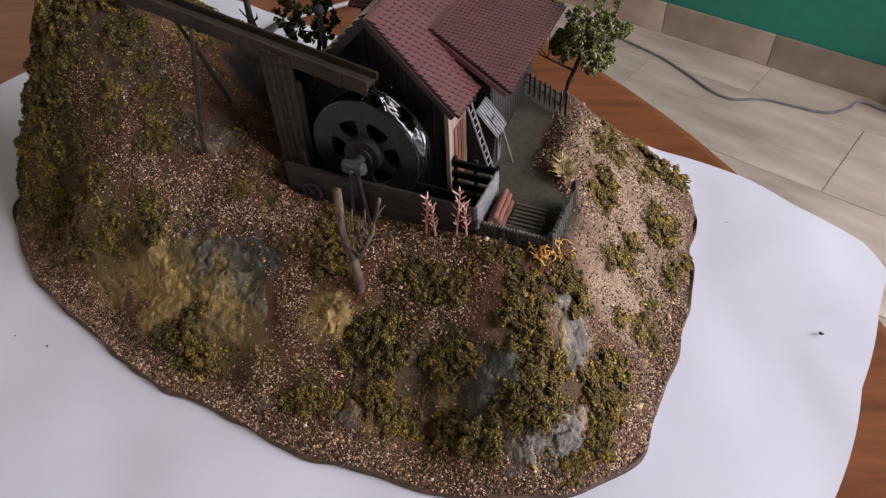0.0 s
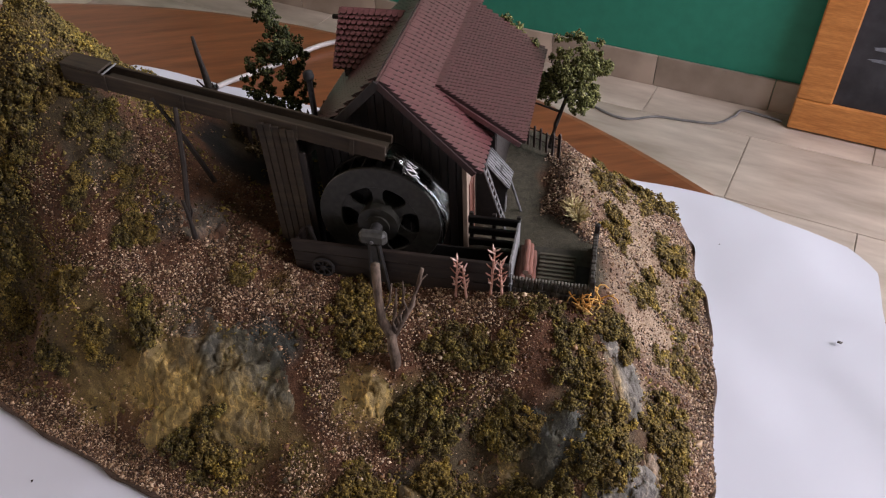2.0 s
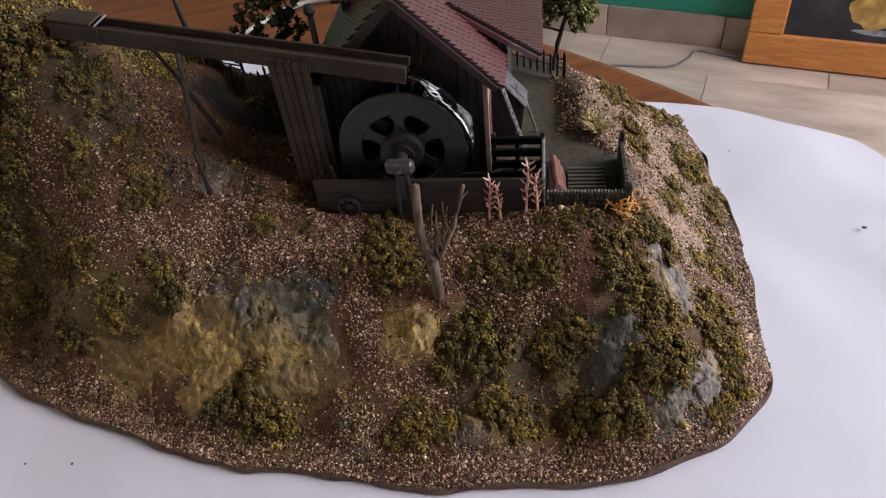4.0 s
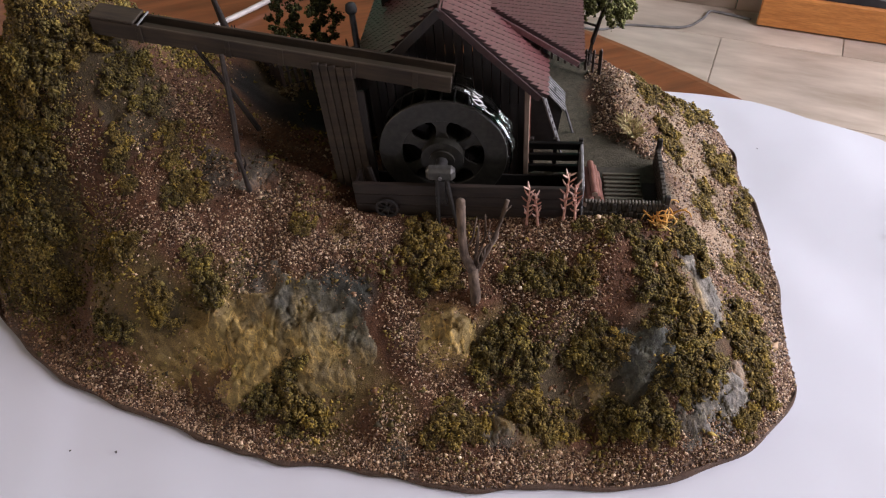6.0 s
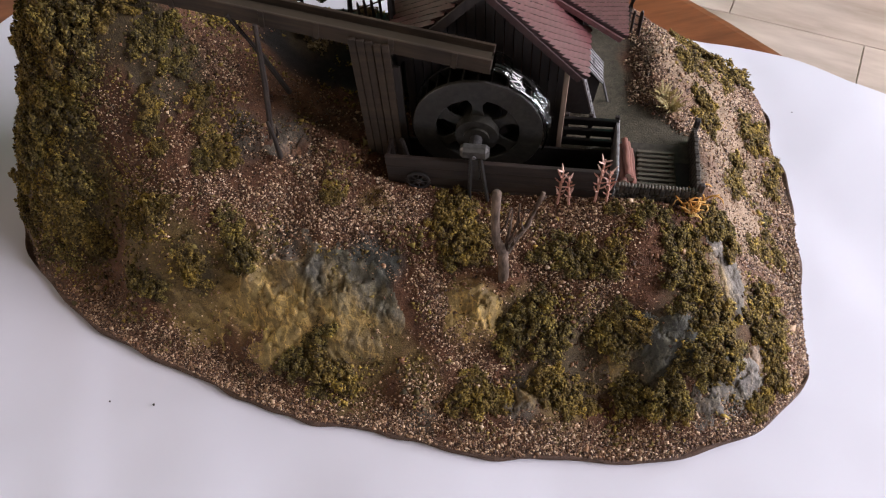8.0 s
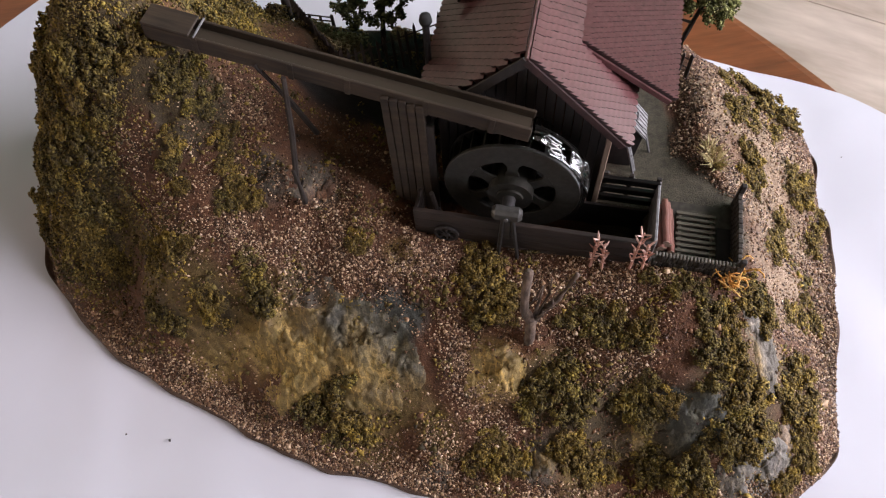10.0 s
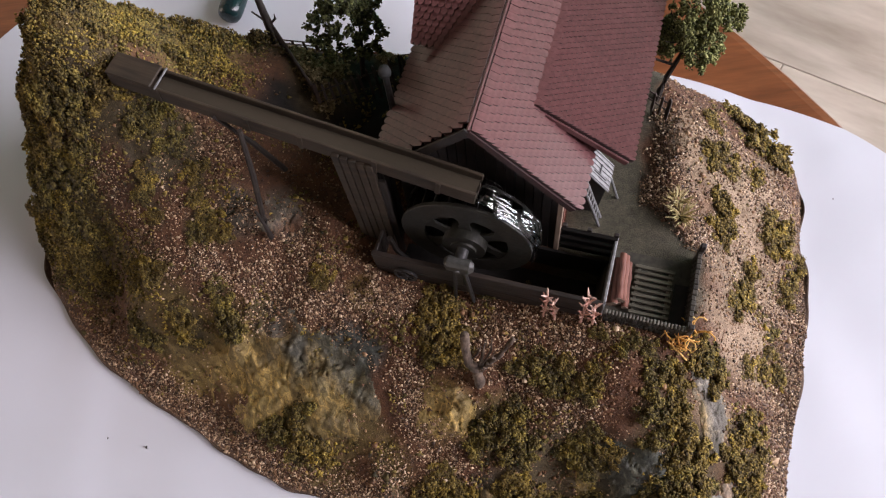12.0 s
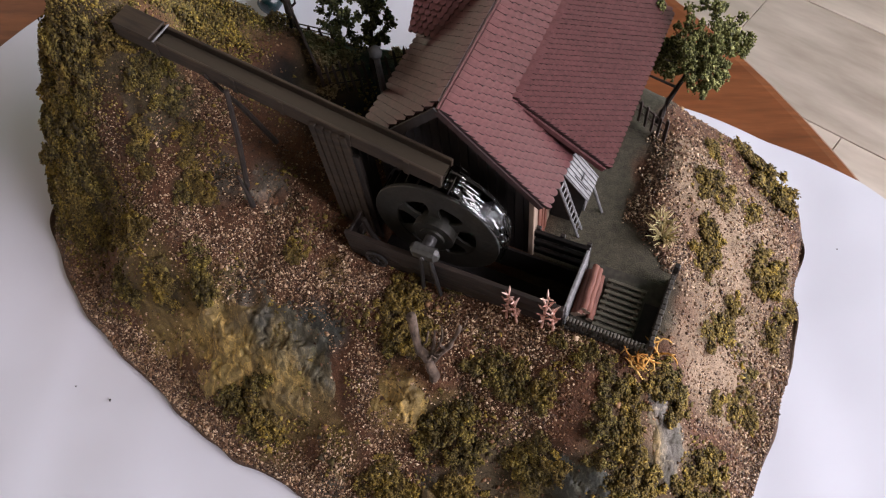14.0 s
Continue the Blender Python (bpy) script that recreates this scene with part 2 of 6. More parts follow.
M_TURF_O = islands("olive_turf", [(0.0, (0.054, 0.039, 0.011)), (0.45, (0.216, 0.155, 0.035)), (0.85, (0.331, 0.239, 0.054)), (1.0, (0.446, 0.324, 0.078))], 0.9, 380, 0.5, True)
M_TURF_D = islands("dark_green_turf", [(0.0, (0.038, 0.030, 0.009)), (0.45, (0.149, 0.116, 0.030)), (0.85, (0.246, 0.194, 0.049)), (1.0, (0.371, 0.288, 0.078))], 0.9, 380, 0.5, True)
M_TURF_Y = islands("yellow_turf", [(0.0, (0.085, 0.058, 0.013)), (0.45, (0.185, 0.130, 0.027)), (0.85, (0.285, 0.205, 0.041)), (1.0, (0.400, 0.290, 0.070))], 0.9, 380, 0.5, True)
M_LEAF = islands("tree_foliage", [(0.0, (0.043, 0.049, 0.013)), (0.45, (0.116, 0.128, 0.033)), (0.85, (0.239, 0.254, 0.077)), (1.0, (0.435, 0.450, 0.174))])
M_LEAF_D = islands("dark_tree_foliage", [(0.0, (0.020, 0.025, 0.007)), (0.45, (0.051, 0.063, 0.018)), (0.85, (0.102, 0.119, 0.036)), (1.0, (0.187, 0.212, 0.068))])
M_STRAW = islands("straw_grass", [(0.0, (0.28, 0.21, 0.08)), (0.5, (0.52, 0.43, 0.19)), (1.0, (0.76, 0.67, 0.36))])
M_ORANGE = islands("orange_plant", [(0.0, (0.42, 0.18, 0.03)), (0.5, (0.66, 0.34, 0.07)), (1.0, (0.80, 0.52, 0.18))])
M_PINK = islands("red_stalks", [(0.0, (0.34, 0.15, 0.11)), (0.5, (0.55, 0.30, 0.23)), (1.0, (0.74, 0.54, 0.46))])
M_WATER = glossy("clear_resin_water", (0.72, 0.76, 0.76), 0.02, 1.0, 0.12)
# opaque white for the painted glints on the clear water
M_GLINT = glossy("white_glint_resin", (0.80, 0.82, 0.82), 0.10, 0.0, 0.2)
M_PEBBLE = islands("pale_pebbles", [(0.0, (0.030, 0.016, 0.010)), (0.35, (0.110, 0.064, 0.038)), (0.62, (0.280, 0.172, 0.098)), (0.84, (0.570, 0.400, 0.250)), (1.0, (0.820, 0.640, 0.440))], 0.26)
M_RESIN = glossy("trough_resin", (0.05, 0.042, 0.03), 0.12, 0.0, 0.3)
M_FRAME = wood_grain("orange_frame_wood", (0.42, 0.15, 0.035), (0.66, 0.28, 0.075), 0.4, (1, 8, 8), 10)
M_CANVAS = stuff("dark_canvas", (0.012, 0.014, 0.020), (0.045, 0.048, 0.060), 12, rough=0.6, bump=0.1)
M_PAINT_Y = stuff("ochre_brushwork", (0.30, 0.17, 0.035), (0.62, 0.42, 0.12), 26, rough=0.6, bump=0.3, dist=0.001)
M_PAINT_G = stuff("grey_brushwork", (0.16, 0.19, 0.24), (0.34, 0.36, 0.40), 30, rough=0.6, bump=0.2, dist=0.001)
M_CABLE = stuff("grey_cable", (0.17, 0.17, 0.17), (0.24, 0.24, 0.24), 60, rough=0.5, bump=0)
M_CABLE_P = stuff("pale_cable", (0.36, 0.34, 0.32), (0.48, 0.46, 0.43), 60, rough=0.45, bump=0)
M_TEAL = stuff("teal_plastic", (0.004, 0.020, 0.022), (0.008, 0.032, 0.034), 80, rough=0.25, bump=0.05)
M_LAMPCAP = stuff("pale_lamp_shade", (0.020, 0.021, 0.021), (0.035, 0.037, 0.037), 200, rough=0.8, bump=0.1)
M_SPECK = stuff("dark_speck", (0.03, 0.03, 0.03), (0.07, 0.06, 0.05), 900)
# wall cores, and shade painted into the race, sluice and shed
M_DARK = stuff("near_black_core_and_shade", (0.010, 0.009, 0.008), (0.022, 0.019, 0.017), 300)

# ---------------------------------------------------------------- building helpers


def part(name, bm, material, parent=None, label="", shade=False):
    me = bpy.data.meshes.new(name)
    bm.to_mesh(me)
    bm.free()
    me.materials.append(material)
    if shade:
        me.shade_smooth()
    ob = new(name, me)
    if parent is not None:
        ob.parent = parent
    if label:
        tagged(ob, label)
    return ob


def raw(name, verts, faces, material, parent=None, label="", shade=False):
    me = bpy.data.meshes.new(name)
    me.from_pydata([tuple(v) for v in verts], [], [tuple(f) for f in faces])
    me.materials.append(material)
    if shade:
        me.shade_smooth()
    me.update()
    ob = new(name, me)
    if parent is not None:
        ob.parent = parent
    if label:
        tagged(ob, label)
    return ob


def shared(name, me, m, parent):
    ob = new(name, me)
    ob.parent = parent
    ob.matrix_basis = m
    return ob


def thing(name, m, label, category, group="", kind=""):
    e = new(name)
    e.empty_display_size = 0.01
    e.matrix_world = m
    return tagged(e, label, category, group, kind)


def block(bm, lo, hi, m=None, bevel=0.0):
    """A box from corner to corner, its edges broken by a bevel."""
    c, s = [(a + b) / 2 for a, b in zip(lo, hi)], [abs(b - a) for a, b in zip(lo, hi)]
    mm = Matrix.Translation(c) @ Matrix.Diagonal((*s, 1))
    r = bmesh.ops.create_cube(bm, size=1.0, matrix=(m @ mm) if m else mm)
    if bevel:
        edges = list({e for v in r["verts"] for e in v.link_edges})
        bmesh.ops.bevel(bm, geom=edges, offset=bevel, segments=1, affect="EDGES", profile=0.5)
    return bm


def box_mesh(lo, hi, m=None, bevel=0.0):
    return block(bmesh.new(), lo, hi, m, bevel)


def tube(bm, pts, radii, sides=6, cap=True):
    """A tapering, bending round bar through the points."""
    rings = []
    for i, (p, r) in enumerate(zip(pts, radii)):
        a, b = Vector(pts[max(i - 1, 0)]), Vector(pts[min(i + 1, len(pts) - 1)])
        d = (b - a).normalized()
        x = d.orthogonal().normalized() if abs(d.z) > 0.95 else d.cross(Vector((0, 0, 1))).normalized()
        y = d.cross(x)
        rings.append([bm.verts.new(Vector(p) + r * (math.cos(k * math.tau / sides) * x + math.sin(k * math.tau / sides) * y)) for k in range(sides)])
    for a, b in zip(rings, rings[1:]):
        for k in range(sides):
            bm.faces.new((a[k], a[(k + 1) % sides], b[(k + 1) % sides], b[k]))
    if cap:
        bm.faces.new(list(reversed(rings[0])))
        bm.faces.new(rings[-1])
    return bm


def disc_ring(bm, cx, cz, r_out, r_in, y0, y1, sides=48):
    """A flat ring with depth, standing upright, its axle along y."""
    loops = []
    for r, y in ((r_out, y0), (r_out, y1), (r_in, y1), (r_in, y0)):
        loops.append([bm.verts.new((cx + r * math.cos(k * math.tau / sides), y, cz + r * math.sin(k * math.tau / sides))) for k in range(sides)])
    for a, b in zip(loops, loops[1:] + loops[:1]):
        for k in range(sides):
            bm.faces.new((a[k], b[k], b[(k + 1) % sides], a[(k + 1) % sides]))
    bmesh.ops.recalc_face_normals(bm, faces=bm.faces[:])
    return bm


ICO_V, ICO_F = None, None


def ico():
    global ICO_V, ICO_F
    if ICO_V is None:
        b = bmesh.new()
        bmesh.ops.create_icosphere(b, subdivisions=1, radius=1.0)
        ICO_V = np.array([v.co[:] for v in b.verts])
        ICO_F = np.array([[v.index for v in f.verts] for f in b.faces])
        b.free()
    return ICO_V, ICO_F


OCT_V = np.array([(1, 0, 0), (-1, 0, 0), (0, 1, 0), (0, -1, 0), (0, 0, 1), (0, 0, -1)], float)
OCT_F = np.array([(0, 2, 4), (2, 1, 4), (1, 3, 4), (3, 0, 4), (2, 0, 5), (1, 2, 5), (3, 1, 5), (0, 3, 5)])


TET_V = np.array([(1, 1, 1), (1, -1, -1), (-1, 1, -1), (-1, -1, 1)], float) * .75
TET_F = np.array([(0, 1, 2), (0, 3, 1), (0, 2, 3), (1, 3, 2)])


def crumbs(places, sizes, rng, shape="ico", rough=0.35, flat=1.0):
    """Many small uneven lumps at the places: vertices and faces."""
    base, tri = ico() if shape == "ico" else (TET_V, TET_F) if shape == "tet" else (OCT_V, OCT_F)
    n, k = len(places), len(base)
    v = base[None] * (1 + rng.uniform(-rough, rough, (n, k, 1)))
    a = rng.normal(size=(n, 3, 3))
    q = np.linalg.qr(a)[0]
    v = np.einsum("nij,nkj->nki", q, v * rng.uniform(0.65, 1.25, (n, 1, 3)))
    v[..., 2] *= flat
    v = v * np.asarray(sizes)[:, None, None] + np.asarray(places)[:, None]
    f = (tri[None] + (np.arange(n) * k)[:, None, None]).reshape(-1, 3)
    return v.reshape(-1, 3), f


def bulk_mesh(name, verts, faces, material):
    me = bpy.data.meshes.new(name)
    me.vertices.add(len(verts))
    me.vertices.foreach_set("co", np.asarray(verts, np.float32).ravel())
    faces = np.asarray(faces, np.int32)
    me.loops.add(faces.size)
    me.loops.foreach_set("vertex_index", faces.ravel())
    me.polygons.add(len(faces))
    me.polygons.foreach_set("loop_start", np.arange(0, faces.size, 3, dtype=np.int32))
    me.update(calc_edges=True)
    me.materials.append(material)
    return me


MILL, MILL_TURN = (.056, .450), -20.0
MILL_C, MILL_S = math.cos(radians(MILL_TURN)), math.sin(radians(MILL_TURN))


def at_mill(u, v, z, turn=0.0, rx=0.0, ry=0.0):
    """A pose in the mill's own directions: u along the water trough, v into the depth."""
    return pose(MILL[0], MILL[1], 0, 0, 0, MILL_TURN) @ pose(u, v, z, rx, ry, turn)


# ---------------------------------------------------------------- terrain
RIM = [(-.264, .539), (-.245, .484), (-.209, .436), (-.178, .408), (-.147, .387), (-.115, .362), (-.082, .341), (-.054, .331),
       (-.028, .319), (-.007, .307), (.022, .295), (.055, .289), (.080, .280), (.110, .273), (.131, .277), (.160, .277),
       (.188, .289), (.207, .307), (.218, .336), (.232, .367), (.245, .398), (.260, .463), (.270, .500), (.270, .530),
       (.240, .575), (.195, .602), (.130, .622), (.050, .634), (-.050, .636), (-.130, .642), (-.225, .636), (-.266, .590)]
MOUNDS = [(-0.06, 0.55, 0.100, 0.0679), (0.18, 0.45, 0.100, 0.0889), (-0.14, 0.55, 0.040, 0.0458), (0.22, 0.41, 0.060, -0.0727),
          (-0.02, 0.55, 0.060, -0.0608), (-0.18, 0.35, 0.060, -0.0438), (0.08, 0.31, 0.025, -0.0283), (-0.14, 0.53, 0.025, 0.0625),
          (-0.22, 0.53, 0.025, -0.0001), (0.24, 0.53, 0.025, -0.0275), (0.08, 0.49, 0.040, -0.0204), (-0.06, 0.31, 0.025, -0.0571),
          (-0.04, 0.55, 0.100, 0.0445), (0.18, 0.41, 0.040, 0.0220), (-0.20, 0.47, 0.025, -0.0238), (0.14, 0.59, 0.025, 0.0267),
          (-0.02, 0.51, 0.025, -0.0096), (-0.02, 0.67, 0.025, -0.0225), (-0.08, 0.57, 0.100, 0.0364), (-0.14, 0.51, 0.025, -0.0102),
          (-0.20, 0.51, 0.025, 0.0428), (-0.18, 0.49, 0.025, -0.0262),
          (-0.19, 0.57, 0.030, 0.0450), (-0.225, 0.53, 0.022, 0.0300)]
BANKS = [(0.14, 0.36, 0.045, 0.0131), (-0.16, 0.46, 0.030, 0.0083), (-0.22, 0.52, 0.020, -0.0127), (0.20, 0.52, 0.045, 0.0084), (-0.18, 0.52, 0.020, 0.0151),
         (0.22, 0.36, 0.030, -0.0095), (-0.06, 0.46, 0.020, -0.0072), (-0.20, 0.52, 0.020, -0.0121), (0.06, 0.32, 0.020, 0.0086), (0.02, 0.32, 0.020, -0.0101),
         (0.02, 0.38, 0.020, 0.0043), (-0.16, 0.46, 0.020, 0.0065), (0.14, 0.38, 0.045, 0.0073), (-0.14, 0.40, 0.020, -0.0066), (-0.14, 0.44, 0.020, 0.0062)]
RIM_A = np.array(RIM)
RIM_B = np.roll(RIM_A, -1, 0)


def rim_gap(x, y):
    """Distance from the outline of the base."""
    p = np.stack([np.ravel(x), np.ravel(y)], 1)
    best = np.full(len(p), 9.0)
    for a, b in zip(RIM_A, RIM_B):
        d = b - a
        k = np.clip(((p - a) @ d) / (d @ d), 0, 1)
        best = np.minimum(best, np.hypot(*(a + k[:, None] * d - p).T))
    return best.reshape(np.shape(x))


def smooth(lo, hi, v):
    k = np.clip((v - lo) / (hi - lo), 0, 1)
    return k * k * (3 - 2 * k)


def mill_uv(x, y):
    dx, dy = x - MILL[0], y - MILL[1]
    return dx * MILL_C + dy * MILL_S, -dx * MILL_S + dy * MILL_C


def yard_edge(v):
    """How far the level yard reaches along u."""
    return .074 + .038 * smooth(.055, .018, v)


def height(x, y):
    """Height of the modelled hill above the paper."""
    x, y = np.asarray(x, float), np.asarray(y, float)
    edge = 1 - np.exp(-rim_gap(x, y) / .018)
    h = np.zeros(np.shape(x))
    for a, b, s, w in MOUNDS + BANKS:
        h = h + w * np.exp(-((x - a) ** 2 + (y - b) ** 2) / (2 * s * s))
    h = np.maximum(.004 + h * edge, .0035)
    u, v = mill_uv(x, y)
    far = yard_edge(v)
    yard = smooth(-.075, -.055, u) * (1 - smooth(far, far + .025, u)) * smooth(-.034, -.022, v) * (1 - smooth(.13, .17, v))
    h = h * (1 - yard) + .072 * yard
    pit = smooth(-.0565, -.0535, u) * (1 - smooth(.0640, .0665, u)) * smooth(-.0245, -.0225, v) * (1 - smooth(.0060, .0085, v))
    return h - .030 * pit


# turf shrubs, stretch by stretch: x, y, radius, tone
SLOPE_SHRUBS = [(-0.129, 0.494, 0.0051, "o"), (-0.134, 0.490, 0.0055, "d"), (-0.131, 0.481, 0.0052, "y"), (-0.102, 0.495, 0.0054, "o"), (-0.102, 0.487, 0.0051, "o"), (-0.102, 0.480, 0.0051, "o"), (-0.111, 0.473, 0.0051, "d"),
    (-0.095, 0.470, 0.0064, "y"), (-0.101, 0.474, 0.0045, "o"), (-0.209, 0.499, 0.0061, "y"), (-0.192, 0.495, 0.0052, "o"), (-0.196, 0.498, 0.0052, "d"), (-0.143, 0.457, 0.0080, "y"), (-0.158, 0.463, 0.0069, "o"),
    (-0.134, 0.457, 0.0039, "y"), (-0.201, 0.486, 0.0069, "o"), (-0.208, 0.491, 0.0061, "o"), (-0.168, 0.440, 0.0079, "d"), (-0.157, 0.432, 0.0056, "d"), (-0.195, 0.476, 0.0062, "o"), (-0.127, 0.433, 0.0067, "y"),
    (-0.134, 0.437, 0.0047, "o"), (-0.127, 0.426, 0.0047, "o"), (-0.134, 0.430, 0.0047, "o"), (-0.100, 0.431, 0.0077, "d"), (-0.103, 0.439, 0.0064, "d"), (-0.097, 0.423, 0.0058, "d"), (-0.104, 0.446, 0.0045, "d"),
    (-0.042, 0.441, 0.0059, "y")]
GULLY_SHRUBS = [(0.022, 0.421, 0.0080, "y"), (0.031, 0.413, 0.0074, "o"), (0.037, 0.403, 0.0061, "y"), (0.026, 0.402, 0.0073, "o"), (0.016, 0.413, 0.0061, "o"), (0.019, 0.395, 0.0061, "d"), (0.033, 0.392, 0.0049, "o"),
    (-0.075, 0.376, 0.0085, "d"), (-0.064, 0.379, 0.0071, "d"), (-0.080, 0.370, 0.0072, "d"), (-0.061, 0.363, 0.0085, "o"), (-0.057, 0.355, 0.0059, "y"), (-0.072, 0.359, 0.0060, "d"), (0.013, 0.334, 0.0070, "o"),
    (0.022, 0.329, 0.0064, "y"), (0.026, 0.322, 0.0058, "y"), (0.006, 0.329, 0.0057, "o"), (0.017, 0.322, 0.0051, "o"), (0.017, 0.339, 0.0038, "o"), (0.055, 0.330, 0.0063, "y"), (0.060, 0.322, 0.0070, "y"),
    (0.072, 0.318, 0.0071, "o"), (0.065, 0.313, 0.0058, "o"), (0.076, 0.312, 0.0046, "y"), (0.051, 0.326, 0.0044, "o")]
RACE_SHRUBS = [(0.046, 0.360, 0.0068, "d"), (0.053, 0.353, 0.0080, "d"), (0.041, 0.351, 0.0068, "d"), (0.058, 0.363, 0.0068, "d"), (0.064, 0.346, 0.0062, "d"), (0.058, 0.342, 0.0056, "d"), (0.094, 0.344, 0.0075, "d"),
    (0.087, 0.340, 0.0069, "d"), (0.101, 0.336, 0.0069, "d"), (0.109, 0.336, 0.0056, "o"), (0.099, 0.346, 0.0056, "d"), (0.068, 0.384, 0.0061, "d"), (0.077, 0.385, 0.0055, "d"),
    (0.087, 0.375, 0.0067, "d"), (0.090, 0.382, 0.0049, "y"), (0.101, 0.371, 0.0055, "y"), (0.106, 0.375, 0.0042, "o"), (0.097, 0.368, 0.0055, "d"), (0.079, 0.374, 0.0055, "d"), (0.052, 0.422, 0.0031, "d"),
    (0.077, 0.437, 0.0034, "d"), (0.108, 0.394, 0.0030, "d"), (0.123, 0.385, 0.0043, "d"), (0.134, 0.382, 0.0037, "d"), (0.101, 0.312, 0.0065, "d"), (0.116, 0.305, 0.0071, "d"),
    (0.105, 0.303, 0.0066, "d"), (0.121, 0.296, 0.0052, "y"), (0.111, 0.295, 0.0052, "o")]
SPUR_SHRUBS = [(0.137, 0.372, 0.0056, "d"), (0.147, 0.369, 0.0063, "o"), (0.133, 0.364, 0.0043, "d"), (0.132, 0.355, 0.0062, "d"), (0.142, 0.349, 0.0075, "o"), (0.147, 0.358, 0.0057, "o"), (0.133, 0.340, 0.0063, "d"),
    (0.146, 0.338, 0.0083, "o"), (0.155, 0.330, 0.0065, "o"), (0.139, 0.329, 0.0070, "d"), (0.150, 0.321, 0.0071, "o"), (0.140, 0.319, 0.0064, "d"), (0.155, 0.313, 0.0053, "d"), (0.145, 0.310, 0.0065, "o"),
    (0.136, 0.308, 0.0058, "d"), (0.164, 0.378, 0.0065, "d"), (0.170, 0.369, 0.0066, "o"), (0.164, 0.372, 0.0059, "o"), (0.161, 0.383, 0.0045, "o"), (0.126, 0.317, 0.0051, "d"), (0.095, 0.308, 0.0053, "d"),
    (0.121, 0.306, 0.0045, "d"), (0.183, 0.343, 0.0076, "o"), (0.191, 0.338, 0.0077, "o"), (0.174, 0.330, 0.0067, "o"), (0.189, 0.325, 0.0070, "y"), (0.179, 0.321, 0.0068, "o"), (0.193, 0.351, 0.0050, "o"),
    (0.179, 0.306, 0.0062, "y"), (0.182, 0.301, 0.0056, "y"), (0.184, 0.312, 0.0049, "y"), (0.168, 0.291, 0.0048, "y"), (0.164, 0.287, 0.0041, "y"), (0.163, 0.293, 0.0041, "y")]
BANK_SHRUBS = [(0.220, 0.401, 0.0042, "d"), (0.212, 0.382, 0.0071, "o"), (0.196, 0.379, 0.0047, "o"), (0.221, 0.380, 0.0050, "o"), (0.198, 0.421, 0.0069, "o"), (0.190, 0.410, 0.0060, "o"), (0.209, 0.435, 0.0056, "o"),
    (0.206, 0.420, 0.0048, "o"), (0.243, 0.436, 0.0060, "o"), (0.237, 0.426, 0.0052, "o"), (0.251, 0.449, 0.0045, "o"), (0.193, 0.465, 0.0062, "o"), (0.191, 0.454, 0.0062, "o"), (0.191, 0.446, 0.0040, "o"),
    (0.228, 0.462, 0.0071, "o"), (0.237, 0.457, 0.0072, "o"), (0.230, 0.472, 0.0047, "o"), (0.231, 0.452, 0.0047, "o"), (0.205, 0.528, 0.0060, "o"), (0.238, 0.548, 0.0097, "o"), (0.249, 0.540, 0.0098, "o"),
    (0.255, 0.526, 0.0083, "o"), (0.194, 0.496, 0.0067, "o"), (0.255, 0.514, 0.0056, "o"), (0.207, 0.494, 0.0057, "o"), (0.224, 0.493, 0.0059, "o")]
HILL_SHRUBS = [(-0.163, 0.472, 0.0099, "o"), (-0.213, 0.501, 0.0106, "y"), (-0.206, 0.488, 0.0116, "o"), (-0.193, 0.481, 0.0091, "o"), (-0.195, 0.501, 0.0119, "d"), (-0.230, 0.521, 0.0098, "o"), (-0.211, 0.515, 0.0103, "d"),
    (-0.125, 0.519, 0.0106, "y"), (-0.135, 0.514, 0.0093, "y"), (-0.158, 0.520, 0.0118, "d"), (-0.153, 0.514, 0.0118, "d"), (-0.171, 0.518, 0.0124, "o"), (-0.194, 0.525, 0.0113, "y"), (-0.176, 0.509, 0.0127, "d"),
    (-0.197, 0.517, 0.0123, "d"), (-0.204, 0.523, 0.0101, "d"), (-0.213, 0.516, 0.0103, "d"), (-0.190, 0.542, 0.0114, "o"), (-0.196, 0.532, 0.0107, "o"), (-0.142, 0.516, 0.0101, "d"), (-0.158, 0.508, 0.0079, "d"),
    (-0.112, 0.513, 0.0101, "d"), (-0.108, 0.507, 0.0095, "d"), (-0.122, 0.507, 0.0088, "d"), (-0.205, 0.495, 0.0100, "o"), (-0.034, 0.557, 0.0150, "h"), (-0.026, 0.562, 0.0110, "h"), (-0.044, 0.572, 0.0130, "h"),
    (-0.052, 0.588, 0.0120, "h"), (-0.030, 0.580, 0.0120, "h"), (0.002, 0.598, 0.0090, "h")]
SHRUBS = SLOPE_SHRUBS + GULLY_SHRUBS + RACE_SHRUBS + SPUR_SHRUBS + BANK_SHRUBS + HILL_SHRUBS

# where other cover than brown earth, and painted shade, lies: x, y, radius, colour
FRONT_BLOBS = [
    (-.099, .412, .024, "ochre"), (-.060, .396, .026, "ochre"), (-.078, .424, .014, "grey"), (-.030, .402, .019, "slate"), (-.035, .368, .020, "moss"),
    (.022, .366, .017, "ochre"), (.111, .323, .022, "slate"), (.149, .296, .014, "slate"), (.167, .352, .014, "tan"), (.040, .320, .014, "grey"), (-.020, .325, .010, "grey"),
    (-.015, .345, .014, "moss"), (.06, .31, .016, "moss"), (-.05, .345, .016, "moss"), (-.14, .415, .018, "ochre"), (.05, .36, .014, "moss"), (-.018, .432, .010, "ochre"), (.08, .335, .028, "litter"), (.14, .33, .028, "litter"), (-.1, .42, .02, "ochre"),
]
